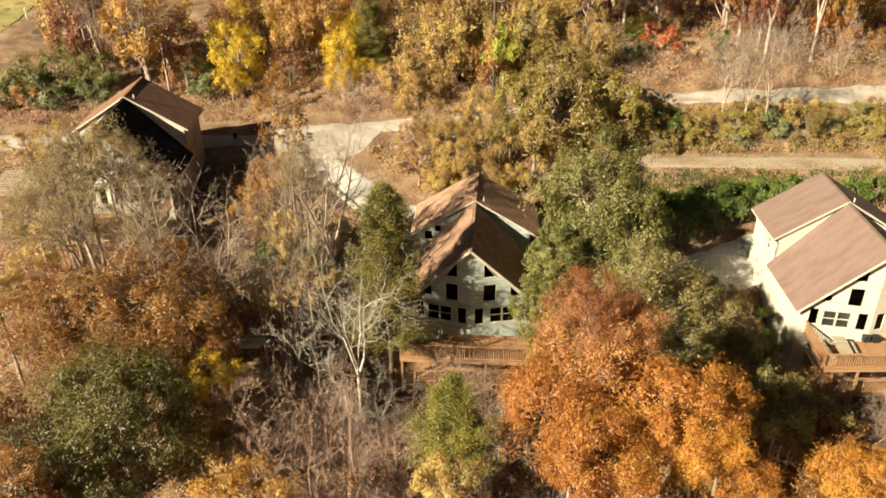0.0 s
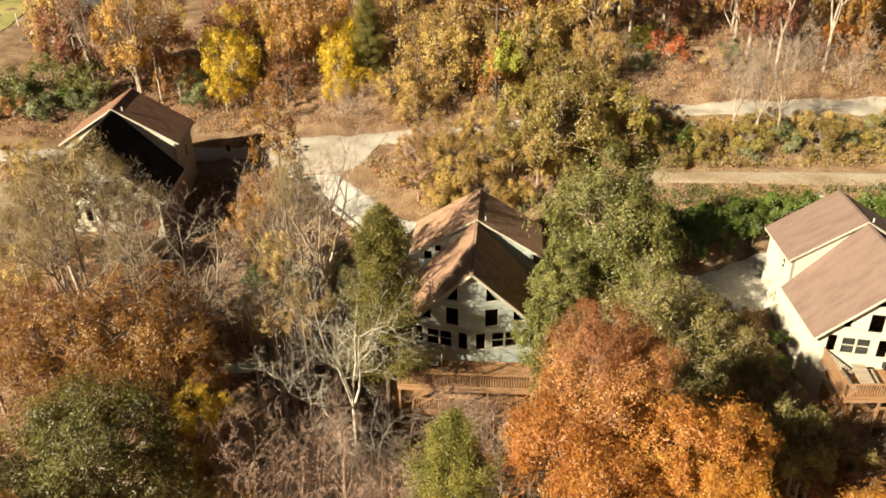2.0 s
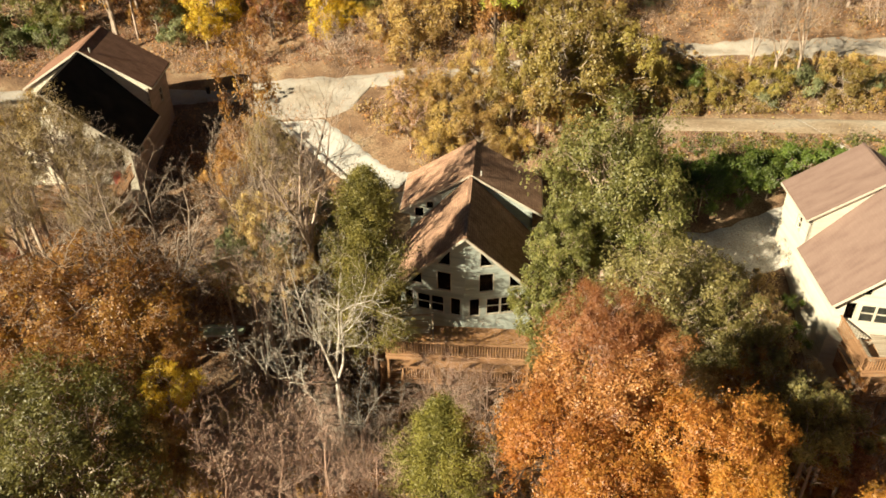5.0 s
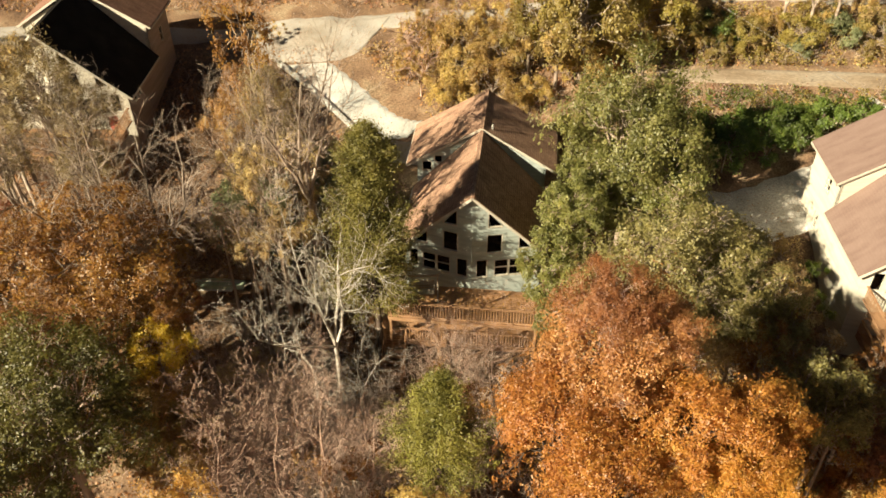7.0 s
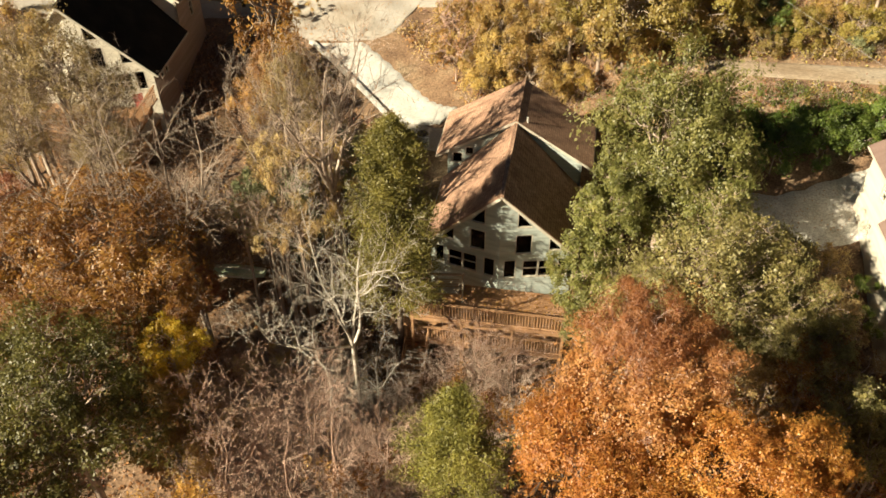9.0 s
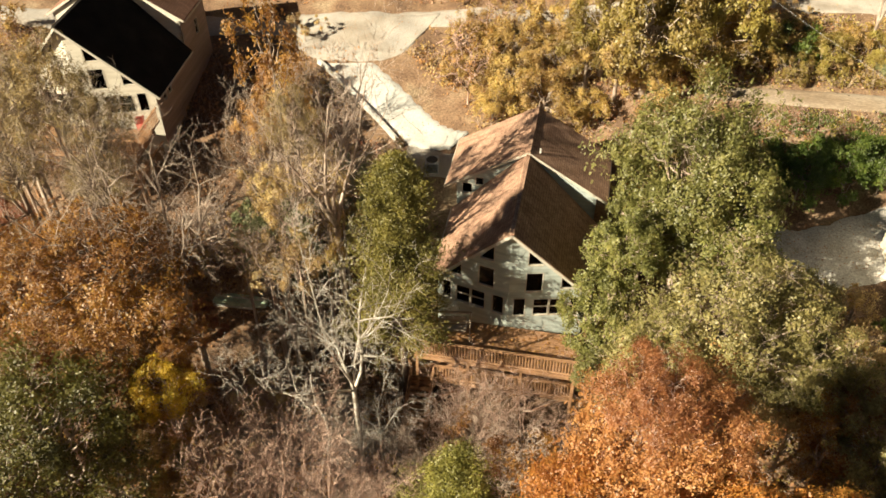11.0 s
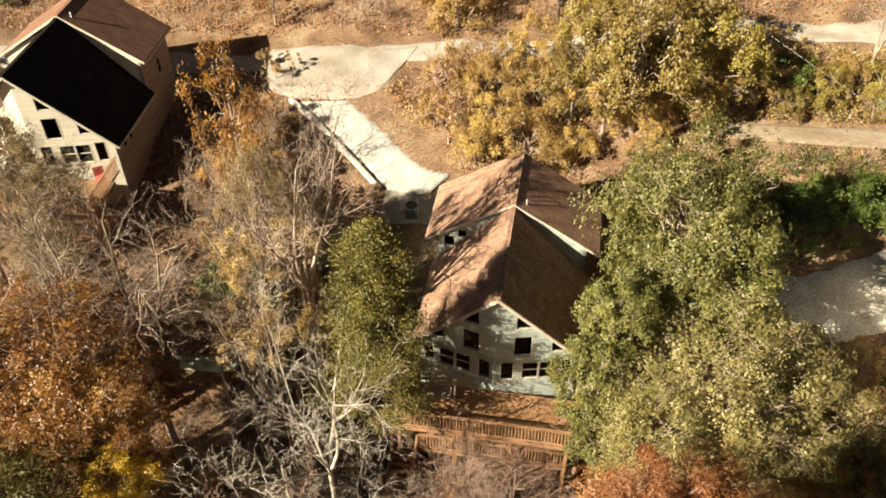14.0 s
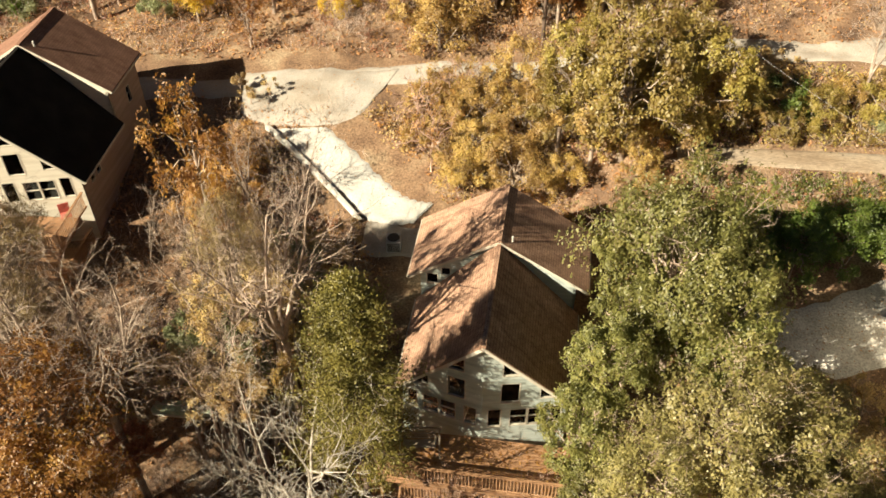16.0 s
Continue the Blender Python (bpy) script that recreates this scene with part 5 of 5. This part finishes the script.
def bench(m, label):
    """A garden swing seat: two A-frames, a ridge bar, a slatted seat and back."""
    root = thing("garden_swing", m, label, "swing seat")
    w = M["old_wood"]
    for x in (-0.9, 0.9):
        for y in (-0.5, 0.5):
            part("leg", bar((x, y, 0), (x, 0, 1.6), 0.07, 0.07), w, root)
        part("arm", box(x * 0.8 - 0.04, x * 0.8 + 0.04, -0.28, 0.26, 0.66, 0.7), w, root)
    part("crossbar", bar((-1.0, 0, 1.6), (1.0, 0, 1.6), 0.09, 0.09), w, root)
    for k in range(5):
        part("seat_slat", box(-0.72, 0.72, -0.25 + k * 0.1, -0.17 + k * 0.1, 0.42, 0.45), w, root)
    for k in range(4):
        part("back_slat", box(-0.72, 0.72, 0.25 + k * 0.02, 0.28 + k * 0.02, 0.5 + k * 0.12, 0.59 + k * 0.12), w, root)
    return root


def table(m, label):
    root = thing("picnic_table", m, label, "table")
    for k in range(5):
        part("tabletop_board", box(-0.4 + k * 0.162, -0.245 + k * 0.162, -0.95, 0.95, 0.71, 0.75), M["old_wood"], root)
    for x in (-0.3, 0.3):
        for y in (-0.7, 0.7):
            part("leg", bar((x * 1.5, y, 0), (x * 0.7, y, 0.71), 0.08, 0.08), M["old_wood"], root)
    for x in (-0.78, 0.78):
        part("bench_board", box(x - 0.13, x + 0.13, -0.95, 0.95, 0.41, 0.45), M["old_wood"], root)
    for y in (-0.7, 0.7):
        part("brace", box(-0.85, 0.85, y - 0.04, y + 0.04, 0.33, 0.41), M["old_wood"], root)
    return root


def boat(m, label):
    """A small flat-bottomed boat, keel up, with a pale gunwale."""
    root = thing("boat", m, label, "boat")
    bm = bmesh.new()
    rows = []
    for k in range(9):
        t = k / 8
        w = 0.62 * (1 - 0.55 * max(0, t - 0.6) ** 1.2 * 2)
        x = -1.75 + 3.5 * t
        lift = 0.12 * max(0, t - 0.65)
        rows.append([bm.verts.new((x, y, z)) for y, z in ((-w, 0.05 + lift), (-w * 0.82, 0.4), (0, 0.46), (w * 0.82, 0.4), (w, 0.05 + lift))])
    for a, b in zip(rows, rows[1:]):
        for k in range(4):
            bm.faces.new((a[k], b[k], b[k + 1], a[k + 1]))
    bm.faces.new(rows[0]), bm.faces.new(rows[-1][::-1])
    part("hull", bm, M["boat_green"], root)
    for sg in (-1, 1):
        part("gunwale", bar((-1.75, sg * 0.64, 0.06), (1.0, sg * 0.62, 0.08), 0.07, 0.16), M["white"], root)
    part("keel", box(-1.7, 1.5, -0.04, 0.04, 0.45, 0.51), M["white"], root)
    part("transom", box(-1.82, -1.755, -0.6, 0.6, 0.04, 0.42), M["white"], root)
    return root


C, W, E = HOUSES[0][0], HOUSES[1][0], HOUSES[2][0]
bench(local(C, -2.7, -7.3, 0.05, 8), "weathered wooden garden swing on the timber deck")
table(local(E, -2.3, -7.7, 0.05, -6), "weathered picnic table with benches on the deck")
for k, (u, v) in enumerate([(-0.1, -6.3), (0.45, -6.35)]):
    bm = box(-0.22, 0.22, -0.2, 0.2, 0, 0.45, 0.03)
    root = tagged(new("planter_box", bpy.data.meshes.new("planter_box")), "dark square planter box against the house", "planter", "planters")
    bm.to_mesh(root.data), bm.free()
    root.data.materials.append(M["black"])
    root.matrix_world = local(E, u, v, 0.05, 0)
boat(pose(-14.0, 47.1, gz(-14.0, 47.1) + 0.02, 0, -4, -6) @ Matrix.Diagonal((0.9, 0.72, 0.8, 1)), "upturned green boat with pale gunwales among leaves")


def rough_box(name, m, size, material, label, category, bevel=0.03):
    ob = new(name, bpy.data.meshes.new(name))
    x, y, z = size
    bm = box(-x / 2, x / 2, -y / 2, y / 2, 0, z, bevel)
    bm.to_mesh(ob.data), bm.free()
    ob.data.materials.append(material)
    ob.matrix_world = m
    return tagged(ob, label, category)


ac = thing("air_conditioner", pose(-4.1, 57.0, gz(-4.1, 57.0) + 0.02, 0, 0, 5), "dark outdoor cooling unit beside the house", "cooling unit")
part("casing", box(-0.42, 0.42, -0.42, 0.42, 0, 0.8, 0.03), M["metal_grey"], ac)
grille = bmesh.new()
bmesh.ops.create_cone(grille, cap_ends=True, segments=20, radius1=0.36, radius2=0.33, depth=0.05, matrix=pose(0, 0, 0.83))
part("fan_grille", grille, M["black"], ac)
for k in range(8):
    part("louvre", box(-0.36, 0.36, -0.435, -0.422, 0.1 + k * 0.08, 0.14 + k * 0.08), M["black"], ac)
bin_ = thing("waste_bin", pose(-18.6, 68.2, gz(-18.6, 68.2) + 0.05), "black waste bin standing on the gravel lane", "bin")
bm = bmesh.new()
bmesh.ops.create_cone(bm, cap_ends=True, segments=16, radius1=0.15, radius2=0.19, depth=0.5, matrix=pose(0, 0, 0.25))
part("body", bm, M["black"], bin_)
bm = bmesh.new()
bmesh.ops.create_cone(bm, cap_ends=True, segments=16, radius1=0.2, radius2=0.12, depth=0.06, matrix=pose(0, 0, 0.53))
part("lid", bm, M["black"], bin_)

# a low open shed with a slatted roof in the brush
shed = thing("shed", pose(-32.8, 58.6, gz(-32.8, 58.6), 0, 0, 2), "low open shed with a slatted pale roof", "shed")
for x in (-1.9, 1.9):
    for y, h in ((-1.3, 1.7), (1.3, 2.2)):
        part("post", box(x - 0.06, x + 0.06, y - 0.06, y + 0.06, -0.4, h), M["old_wood"], shed)
    part("rafter", bar((x, -1.6, 1.7), (x, 1.6, 2.31), 0.07, 0.12), M["old_wood"], shed)
for k in range(11):
    y = -1.55 + k * 0.31
    part("roof_slat", box(-2.2, 2.2, y - 0.1, y + 0.1, 1.83 + k * 0.06, 1.86 + k * 0.06), M["old_wood"], shed)
rough_box("covered_heap", pose(-29.6, 56.6, gz(-29.6, 56.6), 0, 0, 12), (2.2, 1.3, 0.9), M["metal_grey"], "low heap under a grey sheet beside the shed", "heap", 0.25)
chair = thing("deck_chair", local(W, 3.5, -6.6, 0.05, 30), "faded red folding chair on the deck", "chair")
part("seat", box(-0.28, 0.28, -0.28, 0.28, 0.4, 0.44, 0.01), M["red"], chair)
part("backrest", box(-0.28, 0.28, 0.26, 0.3, 0.44, 1.0, 0.01), M["red"], chair)
for x in (-0.26, 0.26):
    for y in (-0.26, 0.26):
        part("leg", box(x - 0.02, x + 0.02, y - 0.02, y + 0.02, 0, 0.4), M["metal_grey"], chair)

# power line beside the lane
poles = []
for x, y in ((4.3, 73.2),):
    g = gz(x, y)
    pole = thing("utility_pole", pose(x, y, g), "weathered timber utility pole beside the lane", "pole", "utility poles")
    part("shaft", tubes("pole_shaft", [(0, 0, -0.5, 0, 0, 9.5, 0.15, 0.1)], M["dark_bark"], 10), None, pole)
    part("crossarm", box(-0.9, 0.9, -0.06, 0.06, 8.9, 9.05, 0.01), M["dark_bark"], pole)
    for u in (-0.8, 0.8):
        part("insulator", box(u - 0.04, u + 0.04, -0.04, 0.04, 9.05, 9.2, 0.01), M["white"], pole)
    poles.append(Vector((x, y, g + 9.2)))


def wire(a, b, sag, label):
    p = [Vector(a).lerp(Vector(b), k / 24) - Vector((0, 0, sag * 4 * (k / 24) * (1 - k / 24))) for k in range(25)]
    side = (Vector(b) - Vector(a)).cross(Vector((0, 0, 1))).normalized() * 0.008
    v = [q + o for q in p for o in (side, Vector((0, 0, 0.008)), -side, Vector((0, 0, -0.008)))]
    f = [(4 * k + j, 4 * k + (j + 1) % 4, 4 * k + 4 + (j + 1) % 4, 4 * k + 4 + j) for k in range(24) for j in range(4)]
    tagged(new("power_line", quick_mesh("power_line", np.array([q[:] for q in v]), np.array(f), M["metal_grey"], True)), label, "cable", "power lines")


wire(poles[0], (26.6, 53.6, 6.6), 0.5, "thin grey service cable running to the house")
for x, y in ((-50.8, 101.5), (-45.0, 99.0)):
    rough_box("marker_post", pose(x, y, gz(x, y)), (0.14, 0.14, 1.5), M["white"], "white marker post beside the asphalt drive", "post")

# leaves blown over the lane, the driveway and the pad
lx = np.concatenate([rng.uniform(-45, 45, 1200), rng.uniform(-14, -2, 260), rng.uniform(14, 24, 500)])
ly = np.concatenate([rng.uniform(66, 72.5, 1200), rng.uniform(57.5, 68, 260), rng.uniform(50, 55, 500)])
v, q = leaf_quads(rng, np.stack([lx, ly, ground(lx, ly) + 0.11], 1), 0.055, 6.0, 0.6)
tagged(new("blown_leaves", quick_mesh("blown_leaves", v, q, M["leaf_litter"])), "single dry leaves blown over lane and driveway", "leaves", "", "stuff")
# leaves fallen on the decks
rng = np.random.default_rng(9)
for m, u0, u1, v0, v1, z, n in [(C, -4.2, 3.9, -8.9, -6.4, 0.075, 500), (C, -5.5, 3.7, -8.3, -5.5, -2.37, 450), (E, -4.2, 3.9, -8.9, -6.4, 0.075, 250)]:
    p = np.stack([rng.uniform(u0, u1, n), rng.uniform(v0, v1, n), np.full(n, z)], 1)
    p = np.array([(m @ Vector(q))[:] for q in p])
    v, q = leaf_quads(rng, p, 0.075, 6.0, 0.6)
    tagged(new("deck_leaves", quick_mesh("deck_leaves", v, q, M["leaf_rust"])), "dry brown leaves scattered on the deck boards", "leaves", "", "stuff")
